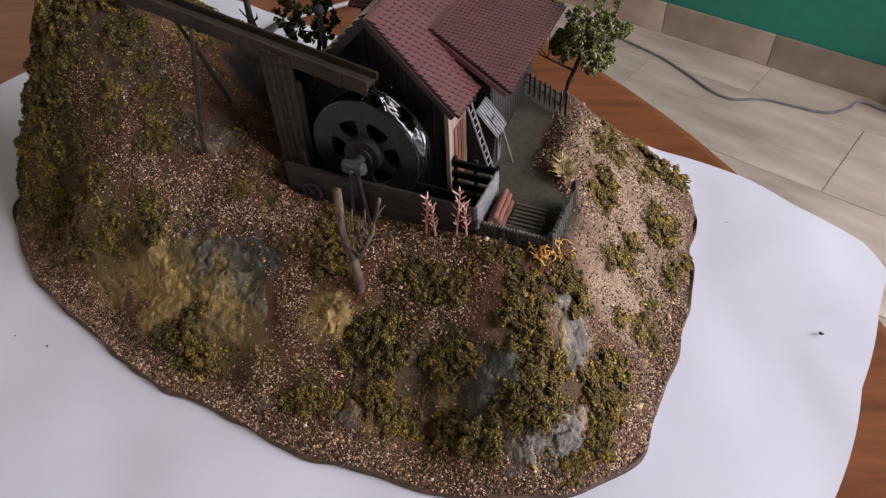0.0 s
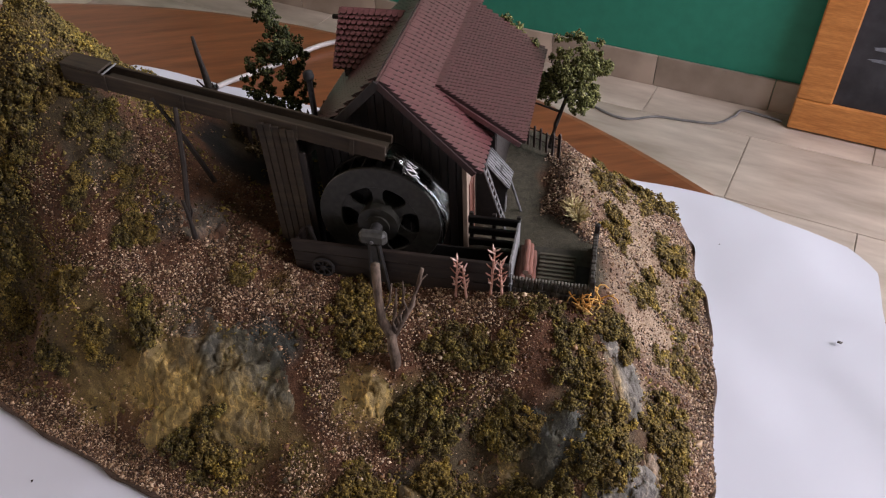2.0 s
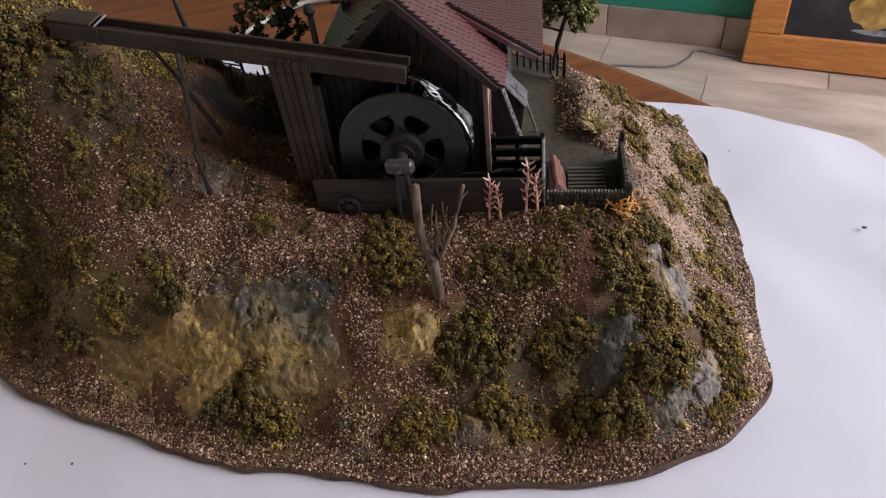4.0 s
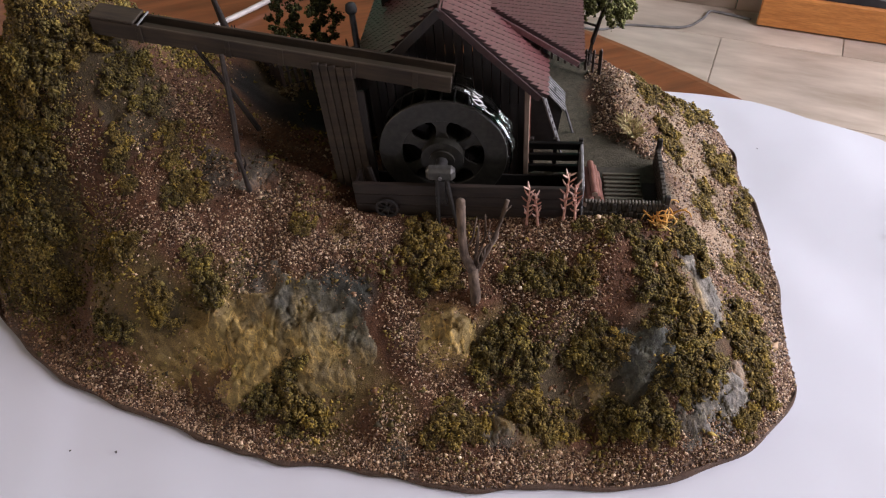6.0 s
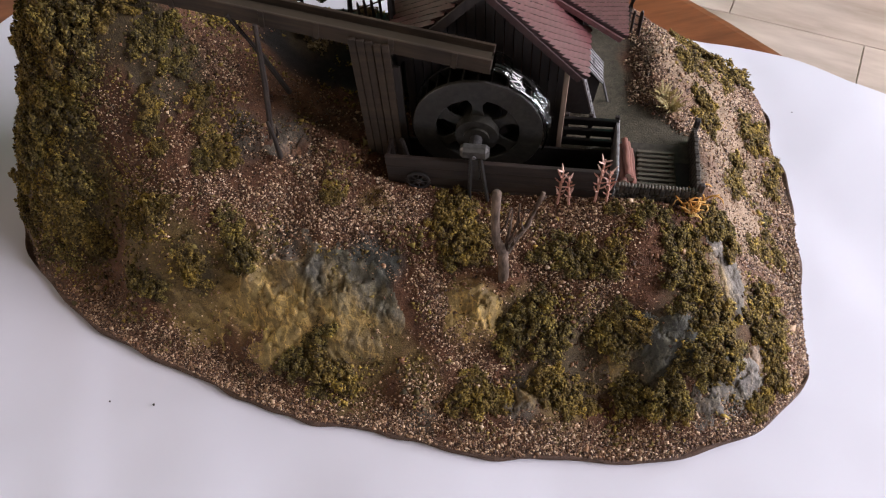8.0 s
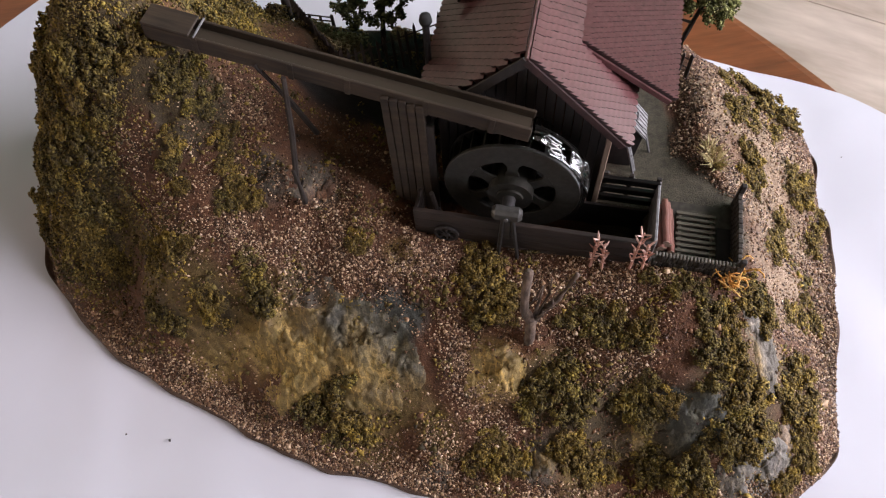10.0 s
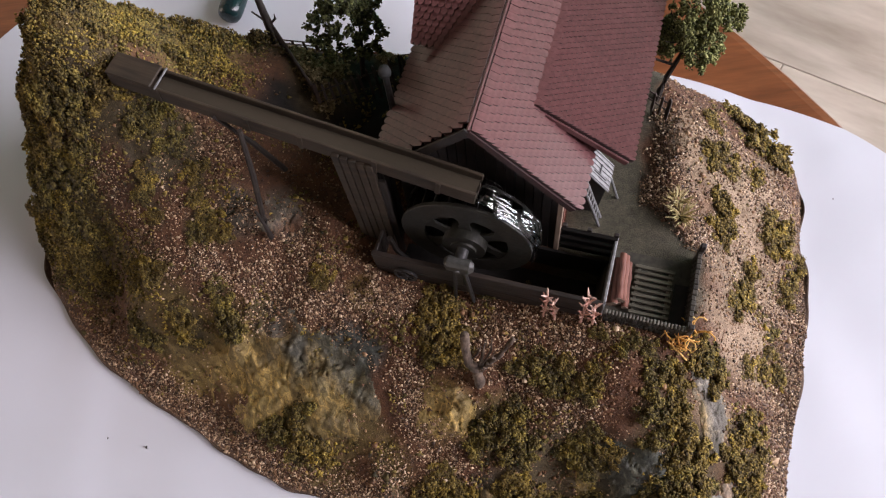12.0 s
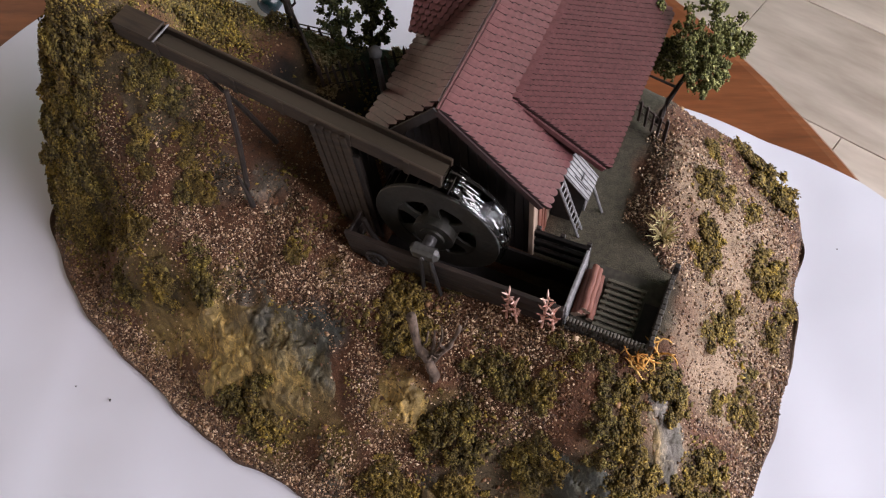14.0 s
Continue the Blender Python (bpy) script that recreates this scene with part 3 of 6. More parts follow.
HIGH_BLOBS = [
    (-.058, .478, .013, "grey"), (-.084, .480, .012, "grey"), (-.122, .500, .012, "grey"), (-.114, .508, .018, "litter"), (-.16, .46, .018, "moss"), (-.14, .44, .026, "moss"), (-.20, .51, .04, "moss"),
    (-.13, .57, .05, "moss"), (-.17, .54, .04, "moss"), (.215, .47, .05, "tan"), (.21, .40, .04, "tan"), (.19, .50, .03, "tan"),
    # deep shade behind trough and mill, painted as near-black ground
    (-.005, .545, .060, "hollow_shade"), (-.040, .535, .030, "hollow_shade"), (.02, .51, .04, "hollow_shade"), (.03, .56, .05, "hollow_shade"), (.01, .60, .05, "hollow_shade"), (.06, .60, .05, "hollow_shade"),
]
BLOBS = FRONT_BLOBS + HIGH_BLOBS
COVER = {"earth": (.122, .052, .023), "ochre": (.285, .203, .066), "slate": (.046, .052, .043), "moss": (.160, .112, .036),
         "lime": (.34, .32, .27), "ash": (.190, .182, .165), "grey": (.105, .094, .074), "tan": (.33, .245, .165), "yard": (.078, .073, .048), "hollow_shade": (.009, .007, .005), "litter": (.085, .064, .030), "edge": (.115, .072, .050)}


def hill():
    """The sculpted base: a domed sheet out to the outline, with a low edge down to the paper."""
    cx, cy, rings, segs = .01, .48, 190, 460
    ang = np.linspace(0, math.tau, segs, endpoint=False)
    ra = np.arctan2(RIM_A[:, 1] - cy, RIM_A[:, 0] - cx)
    order = np.argsort(ra)
    rr = np.hypot(RIM_A[:, 0] - cx, RIM_A[:, 1] - cy)[order]
    reach = np.interp(ang, np.r_[ra[order] - 0, ], rr, period=math.tau)
    reach = (np.roll(reach, 2) + np.roll(reach, -2) + reach * 2) / 4
    reach = reach * (1 + .004 * np.sin(ang * 23) + .003 * np.sin(ang * 41 + 1))
    k = (np.arange(1, rings + 1) / rings) ** 0.8
    x = cx + reach[None] * np.cos(ang)[None] * k[:, None]
    y = cy + reach[None] * np.sin(ang)[None] * k[:, None]
    h = height(x, y)
    rough_v = np.array([[noise.fractal(Vector((a * 34, b * 34, 3.1)), 1.0, 2.0, 4) for a, b in zip(r, s)] for r, s in zip(x, y)])
    crag = np.array([[noise.ridged_multi_fractal(Vector((a * 26, b * 26, c * 60)), 1.0, 2.1, 4, 1.0, 2.0) for a, b, c in zip(r, s, q)] for r, s, q in zip(x, y, h)])
    u, v = mill_uv(x, y)
    calm = np.clip(smooth(-.07, -.05, u) * (1 - smooth(.11, .14, u)) * smooth(-.036, -.024, v), 0, 1)
    rocky = np.zeros_like(h)
    for a, b, r, c in BLOBS:
        if c in ("ochre", "slate", "lime", "grey"):
            rocky = np.maximum(rocky, np.exp(-((x - a) ** 2 + (y - b) ** 2) / (1.3 * r * r)))
    inside = smooth(0, .02, rim_gap(x, y))
    h = h + inside * (1 - calm) * (.0042 * rough_v + rocky * .0075 * (crag - 1.1))
    h = np.maximum(h, .003)
    col = np.zeros(x.shape + (3,)) + COVER["earth"]
    jag = rough_v
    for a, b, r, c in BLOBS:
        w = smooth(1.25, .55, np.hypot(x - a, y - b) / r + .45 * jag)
        # the painted shade begins only behind the trough
        if c == "hollow_shade":
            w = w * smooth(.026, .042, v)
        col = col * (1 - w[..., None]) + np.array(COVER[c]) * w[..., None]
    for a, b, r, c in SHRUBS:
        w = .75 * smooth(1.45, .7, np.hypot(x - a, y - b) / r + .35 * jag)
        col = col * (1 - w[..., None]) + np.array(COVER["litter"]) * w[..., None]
    w = (calm * smooth(.02, .05, u) * smooth(-.022, -.012, v) * (1 - smooth(.0, .012, u - yard_edge(v) + .012 * jag)))[..., None]
    col = col * (1 - w) + np.array(COVER["yard"]) * w
    w = (1 - smooth(.002, .007, rim_gap(x, y)))[..., None]
    col = col * (1 - w) + np.array(COVER["edge"]) * w
    verts = np.concatenate([[(cx, cy, float(height(cx, cy)))], np.stack([x, y, h], -1).reshape(-1, 3)])
    cols = np.concatenate([[COVER["yard"]], col.reshape(-1, 3)])
    skirt = np.stack([x[-1] + .0008 * np.cos(ang), y[-1] + .0008 * np.sin(ang), np.full(segs, .0006)], -1)
    verts, cols = np.concatenate([verts, skirt]), np.concatenate([cols, np.tile(COVER["edge"], (segs, 1))])
    s = np.arange(segs)
    t = (s + 1) % segs
    tris = [np.stack([np.zeros(segs, int), 1 + s, 1 + t], 1)]
    for r in range(rings):
        a, b = 1 + r * segs, 1 + (r + 1) * segs
        tris += [np.stack([a + s, b + s, b + t], 1), np.stack([a + s, b + t, a + t], 1)]
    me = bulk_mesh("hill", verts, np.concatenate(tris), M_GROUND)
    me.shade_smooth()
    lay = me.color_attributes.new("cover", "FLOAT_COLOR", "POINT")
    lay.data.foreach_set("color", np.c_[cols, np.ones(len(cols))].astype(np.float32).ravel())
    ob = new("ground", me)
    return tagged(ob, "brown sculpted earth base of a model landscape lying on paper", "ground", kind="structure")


GROUND = hill()
scene.view_layers[0].update()


def on_hill(x, y):
    hit, place, normal, _ = GROUND.ray_cast((x, y, 1.0), (0, 0, -1))
    return place.z if hit else 0.0


def slope_at(x, y):
    """The way out of the ground, taken over a few millimetres."""
    e = .005
    return Vector((on_hill(x - e, y) - on_hill(x + e, y), on_hill(x, y - e) - on_hill(x, y + e), 2 * e)).normalized()


def on_hill_many(xs, ys):
    out, nor = [], []
    for a, b in zip(xs, ys):
        hit, p, n, _ = GROUND.ray_cast((a, b, 1.0), (0, 0, -1))
        out.append(p.z if hit else 0.0)
        nor.append(n.z if hit else 1.0)
    return np.array(out), np.array(nor)


# ---------------------------------------------------------------- room, table, paper


def room():
    wall_t = 0.12
    def slab(name, lo, hi, material, label):
        ob = part(name, box_mesh(lo, hi), material)
        ob.matrix_world = ROOM
        return tagged(ob, label, name.split("_")[0], kind="structure")
    x0, x1, y0, y1, z0, z1 = LEFT_X, RIGHT_X, BACK_Y, WALL_Y, FLOOR_Z, CEIL_Z
    bm = bmesh.new()
    block(bm, (x0 - wall_t, y1, z0 - .1), (DOOR[0], y1 + wall_t, z1 + .1))
    block(bm, (DOOR[1], y1, z0 - .1), (x1 + wall_t, y1 + wall_t, z1 + .1))
    block(bm, (DOOR[0], y1, DOOR[2]), (DOOR[1], y1 + wall_t, z1 + .1))
    ob = part("wall_north", bm, M_GREEN)
    ob.matrix_world = ROOM
    tagged(ob, "flat emerald green painted room wall", "wall", kind="structure")
    slab("wall_south", (x0 - wall_t, y0 - wall_t, z0 - .1), (x1 + wall_t, y0, z1 + .1), M_WHITE, "plain dull grey painted room wall")
    bm = bmesh.new()
    block(bm, (x0 - wall_t, y0, z0 - .1), (x0, WIN_FILL[0], z1 + .1))
    block(bm, (x0 - wall_t, WIN_FILL[1], z0 - .1), (x0, y1, z1 + .1))
    block(bm, (x0 - wall_t, WIN_FILL[0], z0 - .1), (x0, WIN_FILL[1], WIN_FILL[2]))
    block(bm, (x0 - wall_t, WIN_FILL[0], WIN_FILL[3]), (x0, WIN_FILL[1], z1 + .1))
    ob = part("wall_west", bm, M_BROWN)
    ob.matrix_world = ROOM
    tagged(ob, "cream painted side wall with an added window opening", "wall", kind="structure")
    bm = bmesh.new()
    block(bm, (x1, y0, z0 - .1), (x1 + wall_t, WIN[0], z1 + .1))
    block(bm, (x1, WIN[1], z0 - .1), (x1 + wall_t, y1, z1 + .1))
    block(bm, (x1, WIN[0], z0 - .1), (x1 + wall_t, WIN[1], WIN[2]))
    block(bm, (x1, WIN[0], WIN[3]), (x1 + wall_t, WIN[1], z1 + .1))
    ob = part("wall_east", bm, M_WHITE)
    ob.matrix_world = ROOM
    tagged(ob, "dull grey painted side wall with a window opening", "wall", kind="structure")
    slab("ceiling", (x0 - wall_t, y0 - wall_t, z1 + .1), (x1 + wall_t, y1 + wall_t, z1 + .2), M_CEIL, "plain dim brown unseen ceiling, toned down for less bounce")
    floor = slab("floor", (x0, y0, z0 - .1), (x1, y1, z0 - .004), M_GROUT, "beige stone-look rectangular floor tiles with grout joints")
    # plank-shaped tiles, laid in rows with staggered joints; the row by the wall is cut
    tw, th, cut, gap = 0.60, 0.30, 0.162, 0.0010
    made = {}
    for r in range(int((y1 - y0) / th) + 1):
        deep = cut if r == 0 else th
        b = y1 - cut - r * th
        for c in range(-6, 6):
            a = -.152 + c * tw + (tw / 2 if r % 2 == 0 else 0)
            if a < x0 or a + tw > x1 or b < y0:
                continue
            if deep not in made:
                t = box_mesh((gap, gap, -.004), (tw - gap, deep - gap, 0), bevel=.0012)
                made[deep] = bpy.data.meshes.new("tile")
                t.to_mesh(made[deep])
                t.free()
                made[deep].materials.append(M_TILE)
            shared("tile", made[deep], Matrix.Translation((a, b, z0)), floor)
    base = thing("baseboard", ROOM, "row of beige-brown tile skirting along the green wall", "baseboard", kind="structure")
    me = None
    for c in range(2, int((x1 - x0) / .33) - 1):
        if me is None:
            t = box_mesh((.001, -.010, 0), (.329, 0, .095), bevel=.0015)
            me = bpy.data.meshes.new("tile")
            t.to_mesh(me)
            t.free()
            me.materials.append(M_SKIRT)
        shared("tile", me, Matrix.Translation((x1 - (c + 1) * .33 - .238, y1 - .0005, z0)), base)


room()

TABLE = (-.551, .152, .962)


def round_table():
    t = thing("round_table", pose(TABLE[0], TABLE[1], FLOOR_Z), "round reddish-brown polished wooden table under white paper", "table")
    bm = bmesh.new()
    prof = [(0, -.030), (.55, -.030), (TABLE[2] - .008, -.028), (TABLE[2], -.020), (TABLE[2], -.010), (TABLE[2] - .006, -.0035), (TABLE[2] - .012, -.0025), (0, -.0025)]
    n = 128
    rings = []
    for r, z in prof:
        rings.append([bm.verts.new((r * math.cos(k * math.tau / n), r * math.sin(k * math.tau / n), z - FLOOR_Z)) for k in range(n)] if r else [bm.verts.new((0, 0, z - FLOOR_Z))])
    for a, b in zip(rings, rings[1:]):
        for k in range(n):
            q = [a[k % len(a)], a[(k + 1) % len(a)], b[(k + 1) % len(b)], b[k % len(b)]]
            bm.faces.new(list(dict.fromkeys(q)))
    bmesh.ops.recalc_face_normals(bm, faces=bm.faces[:])
    part("tabletop", bm, M_TABLE, t)
    col = bmesh.new()
    tube(col, [(0, 0, .04), (0, 0, .16), (0, 0, .40), (0, 0, -FLOOR_Z - .03)], [.06, .045, .05, .09], 20)
    part("pedestal", col, M_TABLE, t)
    for k in range(4):
        a = k * math.tau / 4 + .4
        leg = bmesh.new()
        tube(leg, [(.04 * math.cos(a), .04 * math.sin(a), .12), (.2 * math.cos(a), .2 * math.sin(a), .07), (.36 * math.cos(a), .36 * math.sin(a), .022)], [.03, .026, .02], 10)
        part("leg", leg, M_TABLE, t)


round_table()

PAPER_EDGE = [(.390, .450), (.383, .475), (.345, .515), (.318, .548), (.259, .584), (.189, .621), (.10, .675), (.04, .714), (-.02, .765), (-.099, .818), (-.143, .848),
              (-.205, .882), (-.27, .80), (-.345, .715), (-.40, .63), (-.45, .50), (-.47, .34), (-.42, .20), (-.30, .08), (-.12, -.02), (.08, -.02), (.20, .06), (.26, .17), (.300, .280), (.340, .353), (.372, .415)]


def paper():
    """A large white sheet, lying a little wavy, whose corner reaches past the table's edge."""
    pe = np.array(PAPER_EDGE)
    cx, cy, n, rings = 0.0, .42, 260, 46
    a = np.arctan2(pe[:, 1] - cy, pe[:, 0] - cx)
    o = np.argsort(a)
    ang = np.linspace(-math.pi, math.pi, n, endpoint=False)
    reach = np.interp(ang, a[o], np.hypot(pe[:, 0] - cx, pe[:, 1] - cy)[o], period=math.tau)
    verts, faces = [(cx, cy, -.0012)], []
    for r in range(1, rings + 1):
        for t, q in zip(ang, reach):
            k = r / rings
            x, y = cx + q * k * math.cos(t), cy + q * k * math.sin(t)
            out = math.hypot(x, y - .48)
            w = noise.noise(Vector((x * 7, y * 7, 2.0))) * .0040 * min(max((out - .27) / .08, 0), 1)
            w += noise.noise(Vector((x * 22, y * 16, 8.0))) * .0010
            verts.append((x, y, max(-.0018, -.0010 + w)))
    for k in range(n):
        faces.append((0, 1 + k, 1 + (k + 1) % n))
    for r in range(rings - 1):
        for k in range(n):
            p, q = 1 + r * n, 1 + (r + 1) * n
            faces.append((p + k, q + k, q + (k + 1) % n, p + (k + 1) % n))
    ob = raw("paper_sheet", verts, faces, M_PAPER, shade=True)
    sol = ob.modifiers.new("thickness", "SOLIDIFY")
    sol.thickness = .0003
    ob.modifiers.new("crisp_edge", "EDGE_SPLIT").split_angle = radians(40)
    return tagged(ob, "large creased sheet of white paper lying on the table", "paper")


paper()

# ---------------------------------------------------------------- the mill


BASE = .072      # height of the yard


def shingle_mesh(wide, long, material, round_end=True):
    """One shingle, lower end towards -y, rounded, lying a little proud."""
    w, t = wide / 2 * .95, .00125
    out = [(-w, 0), (-w, -long * .70), (-w * .86, -long * .84), (-w * .5, -long * .96), (0, -long), (w * .5, -long * .96), (w * .86, -long * .84), (w, -long * .70), (w, 0)]
    if not round_end:
        out = [(-w, 0), (-w, -long * .95), (0, -long), (w, -long * .95), (w, 0)]
    n = len(out)
    v = [(x, y, .0001 + t + t * (-y / long)) for x, y in out] + [(x, y, 0) for x, y in out]
    f = [tuple(range(n))] + [(k, k + n, (k + 1) % n + n, (k + 1) % n) for k in range(n)]
    me = bpy.data.meshes.new("shingle")
    me.from_pydata(v, [], [tuple(reversed(q)) if i == 0 else q for i, q in enumerate(f)])
    me.materials.append(material)
    me.materials.append(M_ROOF_EDGE)
    bm = bmesh.new()
    bm.from_mesh(me)
    bmesh.ops.recalc_face_normals(bm, faces=bm.faces[:])
    for f in bm.faces:
        f.material_index = 0 if len(f.verts) > 4 else 1
    bm.to_mesh(me)
    bm.free()
    return me


def roof_frame(u_top, z_top, u_low, z_low, v0):
    """A pose whose x runs along the ridge, -y down the slope and z out of the roof."""
    down = Vector((u_low - u_top, 0, z_low - z_top)).normalized()
    along = Vector((0, 1, 0)) if u_low > u_top else Vector((0, -1, 0))
    up = along.cross(-down)
    m = Matrix((along, -down, up)).transposed().to_4x4()
    return Matrix.Translation((u_top, v0, z_top)) @ m


def cover_roof(roof, m, length, slope, wide, pitch, near, me, skip=None):
    """Rows of shingles on a slope: those on the near stretch are pieces of their own, the rest one mesh."""
    rng = np.random.default_rng(5)
    rest_v, rest_f = [], []
    base_v = np.array([x.co[:] for x in me.vertices])
    rows = int(slope / pitch) + 1
    for r in range(rows):
        y = min(-slope + (r + 1) * pitch, 0)
        for c in range(int(length / wide) + 1):
            x = (c + (.5 if r % 2 else 0)) * wide
            squeeze = 1.0
            if x < wide * .3:
                x, squeeze = wide * .26, .52
            if x > length - wide * .4:
                continue
            if skip and skip(x, -y):
                continue
            place = Matrix.Translation((x + rng.normal() * .00004, y + rng.normal() * .00006, .0009)) @ Matrix.Rotation(rng.normal() * .008, 4, "Z") @ Matrix.Diagonal((squeeze, 1, 1, 1)) @ Matrix.Rotation(-.17 + rng.normal() * .012, 4, "X")
            if near(x, -y):
                shared("shingle", me, m @ place, roof)
            else:
                mm = np.array(m @ place)
                n0 = sum(len(q) for q in rest_v)
                rest_v.append(base_v @ mm[:3, :3].T + mm[:3, 3])
                rest_f += [tuple(i + n0 for i in p.vertices) for p in me.polygons]
    if rest_v:
        ob = raw("shingles", np.concatenate(rest_v), rest_f, M_ROOF_B, roof, "red-brown shingles on the farther slope")
        ob.data.materials.append(M_ROOF_EDGE)
        ob.data.polygons.foreach_set("material_index", np.tile([p.material_index for p in me.polygons], len(rest_v)).astype(np.int32))
        tagged(ob, kind="stuff")


def mill_house():
    h = thing("mill_house", at_mill(0, 0, BASE), "dark plank-walled model mill with a steep red-brown shingle roof", "house")
    ridge_u, ridge_z, tan = -.007, .111, 1.0
    eave_r, eave_l, v0, v1 = .0438, -.060, .0035, .165
    z_eave_r, z_eave_l = ridge_z - (eave_r - ridge_u) * tan, ridge_z - (ridge_u - eave_l) * tan
    wall_u0, wall_u1, wall_v0, wall_v1 = -.050, .0367, .0102, .158
    under = lambda u: ridge_z - abs(u - ridge_u) * tan - .0035
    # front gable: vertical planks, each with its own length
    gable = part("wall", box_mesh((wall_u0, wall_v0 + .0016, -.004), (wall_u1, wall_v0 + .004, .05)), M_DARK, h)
    rng = random.Random(3)
    n = 18
    w = (wall_u1 - wall_u0) / n
    for k in range(n):
        a = wall_u0 + k * w
        bm = bmesh.new()
        za, zb, d = under(a + .0002), under(a + w - .0002), rng.uniform(0, .0004)
        vs = [bm.verts.new(p) for p in ((a + .00025, wall_v0 - d, -.004), (a + w - .00025, wall_v0 - d, -.004), (a + w - .00025, wall_v0 - d, zb), (a + .00025, wall_v0 - d, za))]
        f = bm.faces.new(vs)
        ex = bmesh.ops.extrude_face_region(bm, geom=[f])
        bmesh.ops.translate(bm, verts=[q for q in ex["geom"] if isinstance(q, bmesh.types.BMVert)], vec=(0, .0022, 0))
        bmesh.ops.recalc_face_normals(bm, faces=bm.faces[:])
        part("plank", bm, M_TIMBER, gable)
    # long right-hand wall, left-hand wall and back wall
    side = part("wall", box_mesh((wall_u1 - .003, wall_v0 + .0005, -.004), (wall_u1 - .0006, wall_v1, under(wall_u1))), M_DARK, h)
    v = wall_v0 + .0275
    while v < wall_v1 - .004:
        part("plank", box_mesh((wall_u1 - .0008, v + .0002, -.004), (wall_u1 + rng.uniform(.0003, .0007), v + .0049, under(wall_u1)), bevel=.0002), M_TIMBER, side)
        v += .0052
    left = part("wall", box_mesh((wall_u0 + .0006, wall_v0 + .0005, -.004), (wall_u0 + .003, wall_v1, under(wall_u0))), M_DARK, h)
    v = wall_v0
    while v < wall_v1 - .004:
        part("plank", box_mesh((wall_u0 - rng.uniform(.0002, .0006), v + .0002, -.004), (wall_u0 + .0007, v + .0049, under(wall_u0)), bevel=.0002), M_TIMBER, left)
        v += .0052
    bm = bmesh.new()
    vs = [bm.verts.new((a, wall_v1, b)) for a, b in ((wall_u0, -.004), (wall_u1, -.004), (wall_u1, under(wall_u1)), (ridge_u, under(ridge_u)), (wall_u0, under(wall_u0)))]
    f = bm.faces.new(vs)
    ex = bmesh.ops.extrude_face_region(bm, geom=[f])
    bmesh.ops.translate(bm, verts=[q for q in ex["geom"] if isinstance(q, bmesh.types.BMVert)], vec=(0, -.003, 0))
    bmesh.ops.recalc_face_normals(bm, faces=bm.faces[:])
    part("wall", bm, M_TIMBER, h)
    # corner post and the pale doorway on the right-hand wall
    part("corner_post", box_mesh((wall_u1 - .0015, wall_v0 - .0012, -.004), (wall_u1 + .0014, wall_v0 + .0016, under(wall_u1 + .001)), bevel=.0003), M_CREAM, h, "pale cream corner post")
    panel = part("door_surround", box_mesh((wall_u1 - .0004, wall_v0 + .0018, -.003), (wall_u1 + .0009, wall_v0 + .027, under(wall_u1 + .001)), bevel=.0002), M_CREAM, h, "pale cream boarded door surround")
    door = part("door", box_mesh((wall_u1 + .0009, wall_v0 + .0065, -.001), (wall_u1 + .0016, wall_v0 + .0205, .042), bevel=.0003), M_DOOR, h, "red-brown plank door")
    for a in (.0115, .016):
        part("batten", box_mesh((wall_u1 + .0016, wall_v0 + a - .0003, 0), (wall_u1 + .0020, wall_v0 + a + .0003, .041)), M_DOOR, door)
    # main roof: two slopes
    for nm, eu, ez in (("right", eave_r, z_eave_r), ("left", eave_l, z_eave_l)):
        m = roof_frame(ridge_u, ridge_z, eu, ez, v0 if nm == "right" else v1)
        slope = math.hypot(eu - ridge_u, ez - ridge_z)
        roof = part("roof", box_mesh((0, -slope, -.0016), (v1 - v0, 0, 0), m, .0003), M_UNDER, h)
        me = shingle_mesh(.0045, .0062, M_ROOF)
        if nm == "right":
            cover_roof(roof, m, v1 - v0, slope, .0045, .0038, lambda x, y: x < .036, me, lambda x, y: x > .036 and y > .033)
        else:
            cover_roof(roof, m, v1 - v0, slope, .0045, .0038, lambda x, y: False, me)
        # barge board along the front verge
        part("barge_board", box_mesh((-.0006 if nm == "right" else v1 - v0 - .0006, -slope, -.0026), (.0006 if nm == "right" else v1 - v0 + .0006, 0, .0024 if nm == "left" else .0012), m, .0002), M_TIMBER if nm == "left" else M_UNDER, h)
    # ridge tiles
    me = bpy.data.meshes.new("ridge_tile")
    half = [(-.0012, -.0009), (-.0008, .0003), (0, .0007), (.0008, .0003), (.0012, -.0009)]
    vs = [(x, y, z) for y in (0, .0062) for x, z in half]
    me.from_pydata(vs, [], [(k, k + 1, k + 6, k + 5) for k in range(4)] + [(4, 3, 2, 1, 0), (5, 6, 7, 8, 9)])
    me.materials.append(M_ROOF)
    for k in range(26):
        shared("ridge_tile", me, pose(ridge_u, v0 + k * .0062, ridge_z + .0010 + .0003 * (k % 2), 1.5), h)
    # lean-to roof over the side room
    lu0, lz0, lu1, lz1, lv0, lv1 = .0140, .0925, .0645, .0600, .0362, .152
    m = roof_frame(lu0, lz0, lu1, lz1, lv0)
    slope = math.hypot(lu1 - lu0, lz1 - lz0)
    lean = part("roof", box_mesh((0, -slope, -.0016), (lv1 - lv0, 0, .0003), m, .0003), M_UNDER, h, "red-brown lean-to roof with small wavy tiles")
    cover_roof(lean, m, lv1 - lv0, slope, .0036, .0024, lambda x, y: False, shingle_mesh(.0036, .0042, M_ROOF, True))
